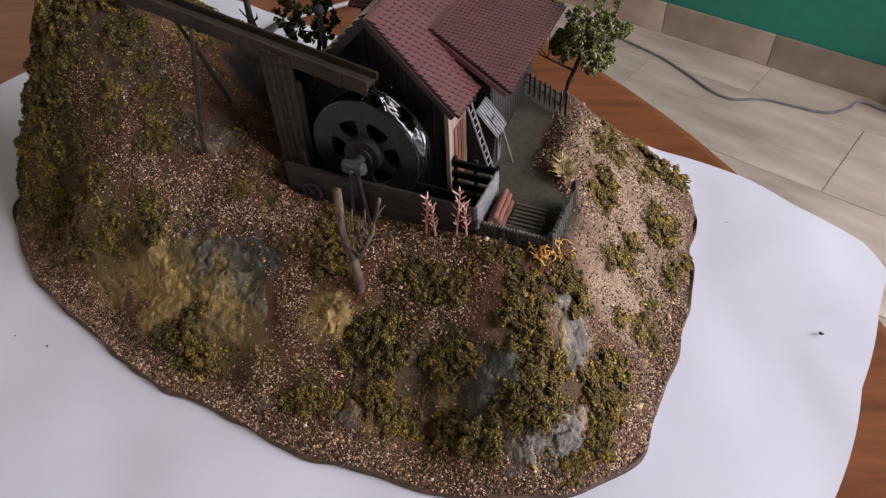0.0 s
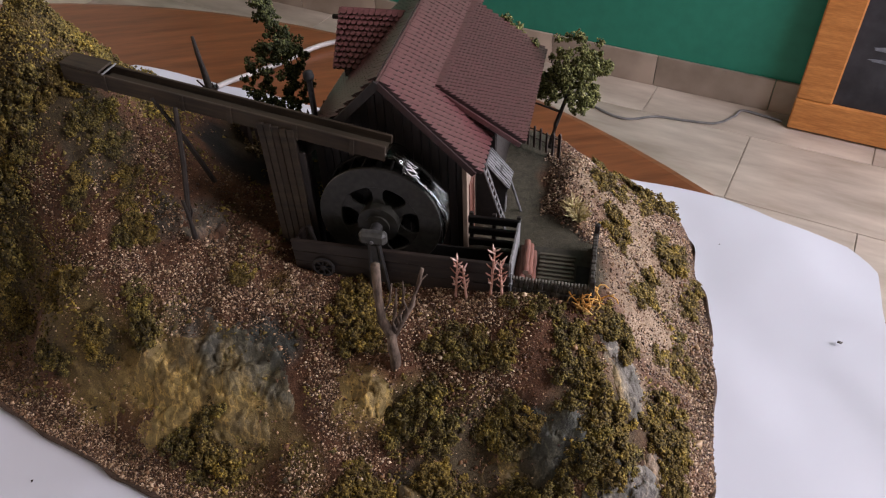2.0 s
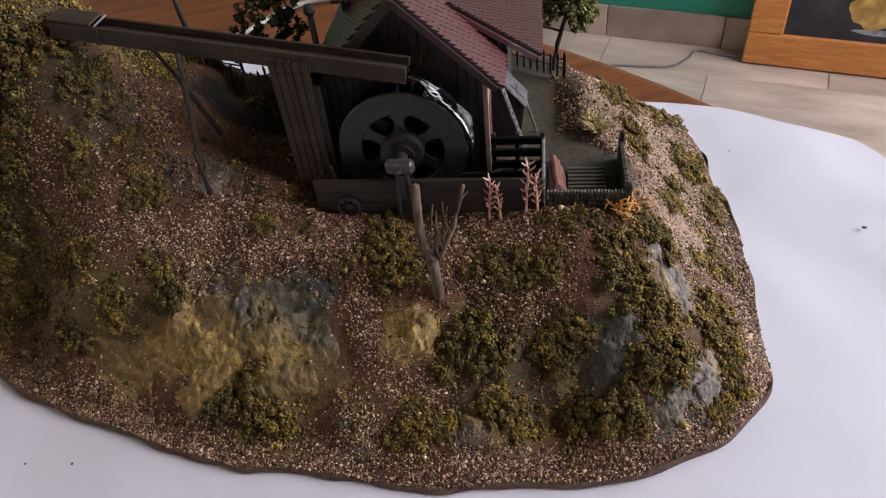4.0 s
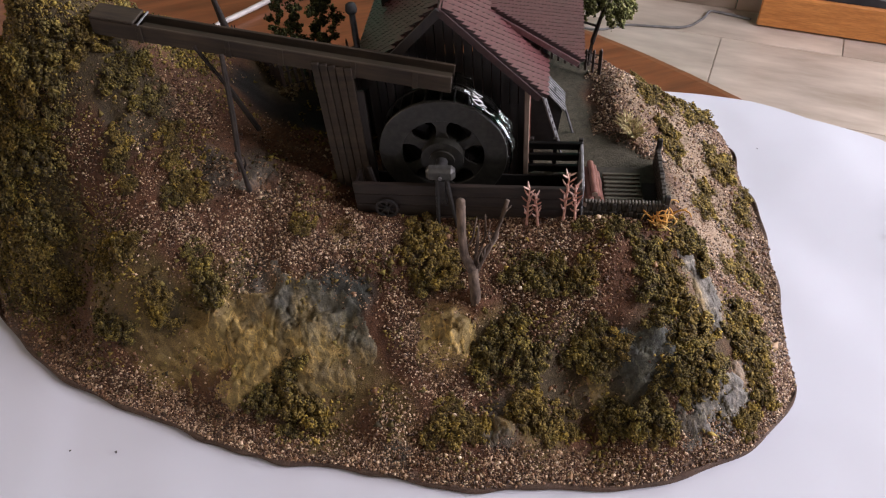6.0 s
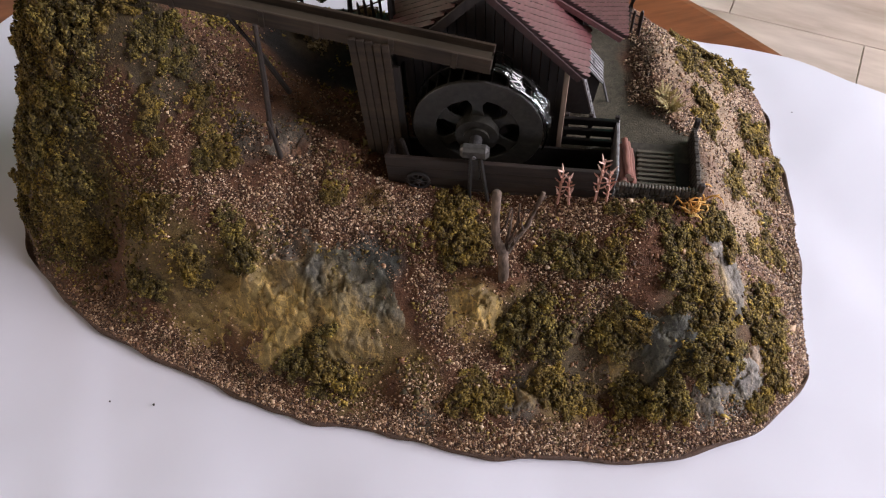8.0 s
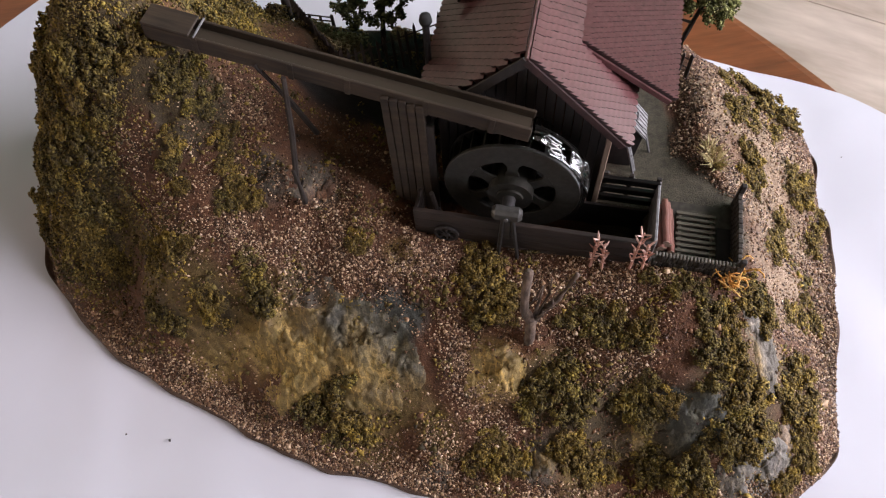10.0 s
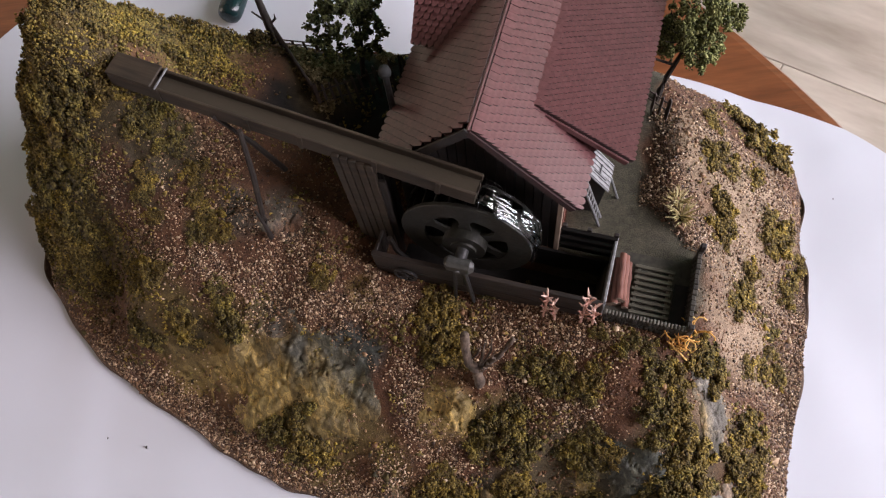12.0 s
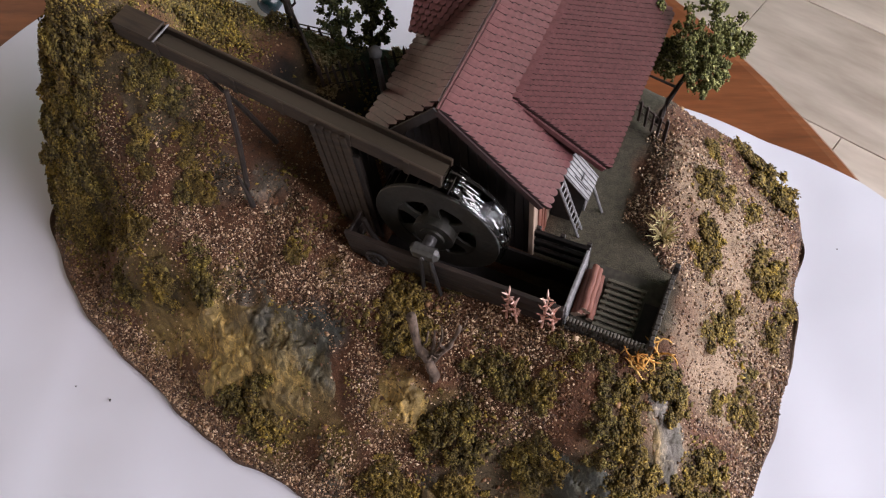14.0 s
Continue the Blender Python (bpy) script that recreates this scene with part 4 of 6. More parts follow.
    part("barge_board", box_mesh((-.0008, -slope, -.0024), (.0003, 0, .0008), m, .0002), M_ROOF, h)
    # side room under the lean-to
    sw = .0465
    wall = part("wall", box_mesh((sw - .0025, lv0 + .022, -.004), (sw, lv1 - .006, lz1 + .001)), M_DARK, h)
    v = lv0 + .022
    while v < lv1 - .011:
        part("plank", box_mesh((sw - .0004, v + .0002, -.004), (sw + .0006, v + .0050, lz1 + .008), bevel=.0002), M_TIMBER, wall)
        v += .0053
    bm = bmesh.new()
    zl = lambda u: lz0 + (lz1 - lz0) * (u - lu0) / (lu1 - lu0) - .0025
    vs = [bm.verts.new((a, lv0 + .0205, b)) for a, b in ((wall_u1 - .001, -.004), (sw, -.004), (sw, zl(sw)), (wall_u1 - .001, zl(wall_u1 - .001)))]
    f = bm.faces.new(vs)
    ex = bmesh.ops.extrude_face_region(bm, geom=[f])
    bmesh.ops.translate(bm, verts=[q for q in ex["geom"] if isinstance(q, bmesh.types.BMVert)], vec=(0, .002, 0))
    bmesh.ops.recalc_face_normals(bm, faces=bm.faces[:])
    part("wall", bm, M_TIMBER, h)
    # loft gable on the left slope, its ridge square to the main one
    gu0, gz, gv, half_w = -.058, .106, .098, .024
    for s in (-1, 1):
        a = Vector((0, s * half_w, -half_w * 1.15))
        bm = bmesh.new()
        p = [Vector((gu0, gv, gz)), Vector((ridge_u - .004, gv, gz)), Vector((ridge_u - .004, gv, gz)) + a, Vector((gu0, gv, gz)) + a]
        f = bm.faces.new([bm.verts.new(q) for q in p])
        ex = bmesh.ops.extrude_face_region(bm, geom=[f])
        bmesh.ops.translate(bm, verts=[q for q in ex["geom"] if isinstance(q, bmesh.types.BMVert)], vec=(0, s * .0014, .0014))
        bmesh.ops.recalc_face_normals(bm, faces=bm.faces[:])
        gr = part("roof", bm, M_ROOF, h, "red-brown loft gable roof")
        if s < 0:
            down = a.normalized()
            along = Vector((1, 0, 0))
            mm = Matrix.Translation((gu0, gv, gz + .0008)) @ Matrix((along, -down, along.cross(-down))).transposed().to_4x4()
            cover_roof(gr, mm, ridge_u - .004 - gu0, a.length, .0036, .0034, lambda x, y: False, shingle_mesh(.0036, .0050, M_ROOF))
    bm = bmesh.new()
    vs = [bm.verts.new((gu0 + .005, gv + a, b)) for a, b in ((-.020, .02), (.020, .02), (.020, gz - .024), (0, gz - .003), (-.020, gz - .024))]
    f = bm.faces.new(vs)
    ex = bmesh.ops.extrude_face_region(bm, geom=[f])
    bmesh.ops.translate(bm, verts=[q for q in ex["geom"] if isinstance(q, bmesh.types.BMVert)], vec=(.03, 0, 0))
    bmesh.ops.recalc_face_normals(bm, faces=bm.faces[:])
    part("wall", bm, M_TIMBER, h)
    part("hoist_beam", box_mesh((gu0 - .006, gv - .0012, gz - .006), (gu0 + .01, gv + .0012, gz - .0035), bevel=.0003), M_TIMBER, h)


mill_house()


def water_wheel():
    w = thing("waterwheel", at_mill(-.0085, 0, .105), "large dark grey wooden water wheel with broad spokes", "water wheel")
    f0, f1 = -.0120, .0040
    for y0, y1 in ((f0, f0 + .0022), (f1 - .0022, f1)):
        bm = disc_ring(bmesh.new(), 0, 0, .0355, .0228, y0, y1, 64)
        bmesh.ops.bevel(bm, geom=[e for e in bm.edges if abs(e.calc_face_angle(0)) > 1], offset=.0003, segments=1, affect="EDGES")
        part("rim", bm, M_WHEEL, w)
    part("drum", disc_ring(bmesh.new(), 0, 0, .0285, .0272, f0 + .0022, f1 - .0022, 64), M_WHEEL, w)
    pad = None
    for k in range(28):
        m = pose(0, 0, 0, 0, k * 360 / 28, 0)
        if pad is None:
            b = box_mesh((-.0004, f0 + .0022, .0283), (.0004, f1 - .0022, .0350), pose(0, 0, 0))
            pad = bpy.data.meshes.new("paddle")
            b.to_mesh(pad)
            b.free()
            pad.materials.append(M_WHEEL)
        shared("paddle", pad, m, w)
    for y0, y1 in ((f0 + .0003, f0 + .0017), (f1 - .0017, f1 - .0003)):
        for k in range(6):
            bm = bmesh.new()
            ws = [(.0042, .0095), (.0026, .0150), (.0030, .0195), (.0064, .0236)]
            a = [(-x, y0, z) for x, z in ws] + [(x, y0, z) for x, z in reversed(ws)]
            f = bm.faces.new([bm.verts.new(p) for p in a])
            ex = bmesh.ops.extrude_face_region(bm, geom=[f])
            bmesh.ops.translate(bm, verts=[q for q in ex["geom"] if isinstance(q, bmesh.types.BMVert)], vec=(0, y1 - y0, 0))
            bmesh.ops.recalc_face_normals(bm, faces=bm.faces[:])
            ob = part("spoke", bm, M_WHEEL, w)
            ob.matrix_basis = pose(0, 0, 0, 0, k * 60, 0)
    part("hub", disc_ring(bmesh.new(), 0, 0, .0118, .0050, f0 - .0046, f1 + .001, 40), M_WHEEL, w)
    part("hub_ring", disc_ring(bmesh.new(), 0, 0, .0070, .0028, f0 - .0060, f0 - .0046, 32), M_WHEEL, w)
    bm = bmesh.new()
    tube(bm, [(0, -.0255, 0), (0, .016, 0)], [.0034, .0034], 18)
    part("axle", bm, M_IRON, w)


water_wheel()


def trough():
    """The timber launder that brings the water over the wheel."""
    u0, u1 = -.188, .0
    z = lambda u: .155 - .144 * u
    tilt = math.degrees(math.atan(.144))
    t = thing("water_trough", at_mill(0, 0, .155, -3.4, 0, tilt), "long weathered brown timber water trough sloping to the wheel", "water trough")
    ln = math.hypot(u1 - u0, .144 * (u1 - u0))
    for nm, lo, hi in (("side_board", (-ln, -.0118, -.0095), (0, -.0102, .0)), ("side_board", (-ln, -.0008, -.0095), (0, .0008, .0)), ("bottom_board", (-ln, -.0102, -.0085), (0, -.0008, -.0065))):
        part(nm, box_mesh(lo, hi, bevel=.0004), M_TROUGH, t)
    part("cover_board", box_mesh((-ln, -.0121, .0002), (-ln + .024, .0011, .0016), bevel=.0004), M_TROUGH, t)
    for a in (-.165, -.118, -.09, -.052, -.02):
        part("cleat", box_mesh((a, -.0124, -.0098), (a + .0028, -.0118, .0003), bevel=.0002), M_TROUGH, t)
    part("tie", box_mesh((-.1642, -.0122, .0002), (-.1632, .0012, .0010), bevel=.0002), M_GREY, t, "pale grey cross tie")
    # dark wet resin in the channel
    bm = box_mesh((-ln + .024, -.0101, -.0064), (-.001, -.0009, -.0046))
    part("water_surface", bm, M_RESIN, t, "dark still water in the channel")


trough()


def falling_water():
    """The clear sheet of cast water that leaves the trough and lies over the wheel."""
    w = thing("cast_water", at_mill(-.0085, 0, .105), "clear glossy resin water pouring over the wheel rim", "water")
    rng = random.Random(9)
    verts, faces, nv = [], [], 26
    path = [(.0075, .0446), (.0095, .0443), (.0120, .0434), (.0145, .0418), (.0165, .0397)]
    for k in range(40):
        a = radians(64 - k * 2.1)
        r = .0384 - .00002 * k
        path.append((r * math.cos(a), r * math.sin(a)))
    for j, (x, z) in enumerate(path):
        a = math.atan2(z, x)
        for i in range(nv):
            f = i / (nv - 1)
            flow = noise.noise(Vector((f * 9, a * 3.0, 1.0))) * .00040 + noise.noise(Vector((f * 11, a * 7, 4.0))) * .00012 + noise.noise(Vector((f * 5, a * 12, 8.0))) * .00008
            edge = -.0006 * (2 * f - 1) ** 6
            k = 1 + (flow + edge) / math.hypot(x, z)
            verts.append((x * k, -.0124 + .0138 * f + .0003 * noise.noise(Vector((f * 4, a * 8, 0))), z * k))
    for j in range(len(path) - 1):
        for i in range(nv - 1):
            a = j * nv + i
            faces.append((a, a + 1, a + nv + 1, a + nv))
    ob = raw("water_sheet", verts, faces, M_WATER, w, shade=True)
    s = ob.modifiers.new("body", "SOLIDIFY")
    s.thickness, s.offset = .0006, -1
    for k in range(6):
        bm = bmesh.new()
        a0 = rng.uniform(15, 62)
        y = rng.uniform(-.0115, .001)
        pts, rad = [], []
        for q in range(6):
            a = radians(a0 - q * 3.2)
            r = .0390 + .0003 * math.sin(q * 1.7 + k)
            pts.append((r * math.cos(a), y + rng.uniform(-.0007, .0007), r * math.sin(a)))
            rad.append(.0007 * math.sin(math.pi * (q + .6) / 6.6))
        tube(bm, pts, rad, 8)
        part("water_ripple", bm, M_WATER, w, shade=True)
    for k in range(6):
        # curls where the water leaves the boards, coloured white to stand for glints
        bm = bmesh.new()
        a0, y = rng.uniform(52, 78), -.0122 + .0018 * k
        pts, rad = [], []
        for q in range(5):
            a = radians(a0 - q * 3.4)
            r = .0393 + (.0042 * math.sin(max(0, a - 1.08) * 3)) + .0005 * math.sin(q * 2.1 + k)
            pts.append((r * math.cos(a), y + .0006 * math.sin(q * 1.6 + k * 2), r * math.sin(a)))
            rad.append(rng.uniform(.00022, .00042) * math.sin(math.pi * (q + .6) / 5.6))
        tube(bm, pts, rad, 6)
        part("glint_curl", bm, M_GLINT, w, "white water curl painted as a glint", shade=True)


falling_water()


def plank_pier():
    """The boarded pier that carries the trough beside the wheel."""
    p = thing("trough_pier", at_mill(-.0625, -.0085, BASE), "tall pier of dark brown vertical planks under the trough", "pier")
    rng = random.Random(4)
    for k in range(5):
        a = -.0105 + k * .0042
        part("plank", box_mesh((a + .0002, -.0012 - rng.uniform(0, .0004), -.006), (a + .0040, .0010, .088 - .144 * a - rng.uniform(0, .001)), bevel=.0003), M_TROUGH, p)
    for k in range(3):
        part("plank", box_mesh((.0085, .0015 + k * .0052, -.006), (.0102, .0062 + k * .0052, .078 - rng.uniform(0, .001)), bevel=.0003), M_TIMBER, p)
    part("plank", box_mesh((.0102, -.0005, -.006), (.0142, .0016, .072), bevel=.0003), M_TIMBER, p)


plank_pier()


def trough_props():
    p = thing("trough_trestle", at_mill(-.137, 0, .09), "crossed bare-timber props holding up the trough", "trestle")
    for a, b in (((.0175, -.008, .0755), (.0130, -.022, .008)), ((.002, -.004, .078), (.017, .008, .014))):
        bm = bmesh.new()
        tube(bm, [a, [(x + y) / 2 + .0006 for x, y in zip(a, b)], b], [.0013, .0016, .0016], 7)
        part("prop", bm, M_BARK_D, p)


trough_props()


def wheel_race():
    """Timber box round the lower half of the wheel."""
    r = thing("wheel_race", at_mill(0, 0, BASE - .008), "dark timber wheel race with a boarded front beside gravel", "wheel race")
    rng = random.Random(8)
    for k in range(-3, 4):
        z = .0005 + k * .0079
        part("board", box_mesh((-.0585, -.0272 - rng.uniform(0, .0005), z), (.0680, -.0250, z + .0076), bevel=.0004), M_TIMBER_H, r)
    for k in range(-3, 3):
        part("board", box_mesh((-.0590, -.0250, .004 + k * .0079), (-.0570, .006, .0116 + k * .0079), bevel=.0004), M_TIMBER_H, r)
    for k in range(-3, 4):
        part("board", box_mesh((.0672, -.0250, .0005 + k * .0079), (.0690, .0118, .0079 + k * .0079), bevel=.0004), M_GREY, r, "weathered pale grey board")
    for z in (.010, .0185, .027):
        part("rail", box_mesh((.038, .0102, z), (.069, .0126, z + .005), bevel=.0004), M_RAIL, r)
    for u in (.0385, .052, .0665):
        part("post", box_mesh((u, .0122, .002), (u + .0025, .0142, .0335), bevel=.0003), M_TIMBER, r)
    # floor and back board near-black, in place of the pit's deep shade
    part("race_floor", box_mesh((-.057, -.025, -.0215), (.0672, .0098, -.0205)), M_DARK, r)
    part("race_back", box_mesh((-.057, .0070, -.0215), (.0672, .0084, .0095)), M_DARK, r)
    # curved apron board behind the wheel
    bm = bmesh.new()
    tube(bm, [(-.050, -.018, .036), (-.048, -.018, .022), (-.042, -.018, .010)], [.0014, .0016, .0016], 8)
    part("apron_strut", bm, M_TIMBER, r)
    # bearing block for the axle, with its cap and splayed legs
    b = part("bearing_block", box_mesh((-.0162, -.0300, .0368), (-.0004, -.0235, .0452), bevel=.0019), M_BEARING, r, "grey cast bearing block with broken edges")
    bm = bmesh.new()
    tube(bm, [(-.0083, -.0308, .0398), (-.0083, -.0296, .0398)], [.0011, .0011], 10)
    part("bolt", bm, M_GREY, b, "bright metal bolt")
    part("bracket", box_mesh((-.0110, -.0296, .0200), (-.0056, -.0268, .0372), bevel=.0005), M_IRON, b)
    for s in (-1, 1):
        bm = bmesh.new()
        tube(bm, [(-.0075 + s * .0025, -.0285, .038), (-.0060 + s * .0055, -.0310, .002)], [.0013, .0012], 6)
        part("leg", bm, M_IRON, b)


wheel_race()


def spare_wheel():
    w = thing("cart_wheel", at_mill(-.0405, -.0285, .0785, 0, 0, 0), "small dark iron spoked wheel leaning on the race boards", "wheel")
    part("tyre", disc_ring(bmesh.new(), 0, 0, .0068, .0054, -.0009, .0005, 28), M_IRON, w)
    part("hub", disc_ring(bmesh.new(), 0, 0, .0018, .0004, -.0012, .0006, 12), M_IRON, w)
    for k in range(8):
        ob = part("spoke", box_mesh((-.0004, -.0006, .0014), (.0004, .0002, .0056)), M_IRON, w)
        ob.matrix_basis = pose(0, 0, 0, 0, k * 45, 0)


spare_wheel()


def deck():
    d = thing("sluice_deck", at_mill(.091, -.003, BASE - .008), "small walled sluice basin edged with dark stones", "basin")
    # evenly dark floor, so the gaps of the grating show
    part("deck_floor", box_mesh((-.0215, -.0225, 0), (.0205, .020, .0088)), stuff("dark_deck", (.035, .031, .022), (.075, .068, .050), 300), d)
    rng = random.Random(6)
    for side in ("front", "right"):
        n = 16 if side == "front" else 15
        for row in range(4):
            for k in range(n):
                L = (.043 if side == "front" else .046) / n
                a, z = k * L + (L / 2 if row % 2 else 0), row * .0056
                zz = z + .0052 + (rng.uniform(0, .0008) if row == 3 else 0)
                if side == "front":
                    bm = box_mesh((-.0215 + a + .0001, -.0248 - rng.uniform(0, .0006), z), (-.0215 + a + L - .0001, -.0222, zz), bevel=.0004)
                else:
                    bm = box_mesh((.0205, -.0235 + a, z), (.0228 + rng.uniform(0, .0006), -.0235 + a + L - .0002, zz), bevel=.0004)
                part("stone", bm, M_WALLSTONE, d)
    for k in range(24):
        part("coping", box_mesh((-.0213 + k * .00178, -.0250, .0222), (-.0213 + k * .00178 + .0012, -.0224, .0234 + rng.uniform(0, .0004)), bevel=.0003), M_COPING, d)
    part("post", box_mesh((.0206, .0215, 0), (.0236, .0245, .0285), bevel=.0005), M_TIMBER, d)
    part("post", box_mesh((.0206, -.0250, 0), (.0236, -.0222, .0280), bevel=.0005), M_TIMBER, d)
    g = part("grating", box_mesh((-.0075, -.017, .0088), (-.0062, .013, .0106)), M_SLAT, d, "grey slatted grating")
    part("bar", box_mesh((.0092, -.017, .0088), (.0105, .013, .0106)), M_SLAT, g)
    for k in range(9):
        part("slat", box_mesh((-.0090 + rng.uniform(-.0004, .0004), -.0168 + k * .0034, .0106), (.0116 + rng.uniform(-.0004, .0004), -.0150 + k * .0034, .0118), bevel=.0002), M_SLAT, g)
    # the hole is only a thin near-black plate standing for shade
    part("hole_shade_plate", box_mesh((.0128, -.0205, .0085), (.0200, .006, .0096)), M_DARK, d)


M_COPING = stuff("pale_worn_coping", (.085, .078, .060), (.20, .185, .145), 380, rough=.7, vary=.3)
M_WALLSTONE = stuff("dark_wall_stone", (.026, .023, .017), (.078, .070, .052), 380, rough=.8, vary=.35)
deck()


def log_pile():
    p = thing("log_pile", at_mill(.0742, -.004, BASE + .001, 4), "bundle of red-brown cut logs against grey boards", "logs")
    for x, z, r, a in ((-.0036, .0022, .0021, 0), (.0006, .0020, .0020, .0012), (.0047, .0021, .0020, -.0006), (-.0014, .0057, .0020, -.0008), (.0028, .0055, .0019, .0016), (.0008, .0090, .0018, .0010)):
        bm = bmesh.new()
        pts = [(x + .0002 * math.sin(k * 2), -.0135 + .0045 * k + a, z + .0002 * math.cos(k * 1.7)) for k in range(7)]
        tube(bm, pts, [r * (1 + .05 * math.sin(k * 2.3 + x * 900)) for k in range(7)], 12)
        log = part("log", bm, M_LOG, p, shade=True)
        bm = bmesh.new()
        tube(bm, [(pts[0][0], pts[0][1] - .0002, pts[0][2]), pts[0]], [r * .9, r * .9], 12)
        part("cut_end", bm, M_CREAM, log, "pale sawn log end")


log_pile()


def ladder():
    l = thing("ladder", at_mill(.0575, .0325, BASE), "slim grey wooden ladder leaning on the mill wall", "ladder")
    top = Vector((-.0150, -.002, .052))
    for s in (-.0028, .0028):
        bm = bmesh.new()
        tube(bm, [(0, s, .0), tuple(top * .5 + Vector((0, s, 0))), tuple(top + Vector((0, s, 0)))], [.0008] * 3, 6)
        part("rail", bm, M_GREY, l)
    for k in range(1, 11):
        q = top * (k / 11)
        bm = bmesh.new()
        tube(bm, [(q.x, q.y - .0028, q.z), (q.x, q.y + .0028, q.z)], [.0005] * 2, 5)
        part("rung", bm, M_GREY, l)


ladder()


def lean_shed():
    """A little shelter: near-black walls painted for its dark open inside, a small pale ribbed sheet as roof, propped
    by a pole.
    """
    s = thing("small_shed", at_mill(.0390, .0375, BASE), "small dark open shed with a pale grey ribbed roof sheet", "shed")
    tip, ln = radians(50), .0215
    m = pose(.0185, 0, .0270) @ Matrix.Rotation(tip, 4, "Y")
    top = Vector((.0185 - ln * math.cos(tip), 0, .0270 + ln * math.sin(tip)))
    for v0, v1 in ((.0005, .0013), (.0118, .0126)):
        bm = bmesh.new()
        f = bm.faces.new([bm.verts.new((x, v0, z)) for x, z in ((-.001, -.002), (.0150, -.002), (.0178, .0262), (top.x, top.z - .001), (-.001, top.z - .002))])
        ex = bmesh.ops.extrude_face_region(bm, geom=[f])
        bmesh.ops.translate(bm, verts=[q for q in ex["geom"] if isinstance(q, bmesh.types.BMVert)], vec=(0, v1 - v0, 0))
        bmesh.ops.recalc_face_normals(bm, faces=bm.faces[:])
        part("side_wall", bm, M_DARK, s)
    part("front_wall", box_mesh((.0140, .0014, -.002), (.0150, .0117, .0225), bevel=.0002), M_DARK, s)
    part("corner_board", box_mesh((.0152, .0095, -.002), (.0162, .0150, .0240), bevel=.0002), M_GREY, s, "weathered grey corner board")
    sheet = part("roof_sheet", box_mesh((-ln, -.0008, 0), (.001, .0165, .0008), m, .0002), M_GREY, s, "pale grey sloping roof sheet")
    for k in range(7):
        part("rib", box_mesh((-ln + .0005, .0000 + k * .0026, .0008), (.0006, .0008 + k * .0026, .0013), m), M_GREY, sheet)
    part("batten", box_mesh((-.0100, .004, .0013), (-.0091, .0105, .0019), m), M_IRON, sheet)
    part("batten", box_mesh((-.0150, .0035, .0013), (-.0040, .0043, .0019), m), M_IRON, sheet)
    bm = bmesh.new()
    tube(bm, [(.0180, .0115, .0265), (.0260, .0125, -.001)], [.0009, .0008], 6)
    part("pole", bm, M_GREY, s)


lean_shed()


def picket_fence(a, b, n, tall, label, group="", sway=.3, grow=0.0):
    """Pickets on two rails from a to b, standing on the ground."""
    f = thing("picket_fence", pose(a[0], a[1], a[2]), label, "fence", group)
    rng = random.Random(n)
    d = Vector(b) - Vector(a)
    turn = math.atan2(d.y, d.x)
    for k in range(n):
        p = d * (k / (n - 1))
        big = k in (0, n - 1)
        t = tall * (1.15 if big else rng.uniform(.9, 1.05)) * (1 + grow * k / (n - 1))
        w = .0011 if big else .0008
        bm = bmesh.new()
        vs = [(-w, -.003), (w, -.003), (w, t * .9), (0, t), (-w, t * .9)]
        g = bm.faces.new([bm.verts.new((x, 0, z)) for x, z in vs])
        ex = bmesh.ops.extrude_face_region(bm, geom=[g])
        bmesh.ops.translate(bm, verts=[q for q in ex["geom"] if isinstance(q, bmesh.types.BMVert)], vec=(0, .0008, 0))
        bmesh.ops.recalc_face_normals(bm, faces=bm.faces[:])
        ob = part("picket", bm, M_FENCE, f)
        ob.matrix_basis = Matrix.Translation(p) @ Matrix.Rotation(turn, 4, "Z") @ Matrix.Rotation(rng.uniform(-.05, .05) * sway, 4, "Y")
    for z in (.28, .72):
        bm = bmesh.new()
        off = Matrix.Rotation(turn, 3, "Z") @ Vector((0, .0012, 0))
        tube(bm, [tuple(off + Vector((0, 0, tall * z))), tuple(d + off + Vector((0, 0, tall * z * (1 + grow))))], [.0006] * 2, 4)
        part("rail", bm, M_FENCE, f)
    return f


M_FENCE = stuff("fence_wood", (.030, .020, .015), (.085, .055, .042), 400, (1, 1, .2), .7, .4)
picket_fence((.106, .598, .080), (.171, .524, .077), 20, .0150, "dark brown picket fence along the yard edge", "picket fences")
picket_fence((-.036, .548, .090), (.046, .570, .080), 19, .022, "weathered dark picket fence behind the trough", "picket fences", 1.5, .75)
picket_fence((-.063, .600, .096), (-.037, .5495, .091), 24, .0185, "dark close-boarded fence arm along the gully edge", "picket fences", .6)
picket_fence((-.060, .596, on_hill(-.060, .596) + .001), (-.040, .599, on_hill(-.040, .599) + .001), 4, .0075, "low wire and post fence on the hill", "picket fences", 2)


def yard_lamp():
    l = thing("yard_lamp", pose(.012, .512, .076), "small dark yard lamp with a round pale shade", "lamp")
    bm = bmesh.new()
    tube(bm, [(0, 0, -.002), (0, 0, .04), (.0004, 0, .084)], [.0021, .0019, .0018], 8)
    part("pole", bm, M_IRON, l)
    bm = bmesh.new()
    tube(bm, [(.0004, 0, .0835), (.0004, 0, .0850), (.0004, 0, .0882), (.0004, 0, .0890)], [.0030, .0034, .0028, .0010], 18)
    part("shade", bm, M_LAMPCAP, l, "round pale lamp shade", True)


yard_lamp()

# ---------------------------------------------------------------- plants and loose ground


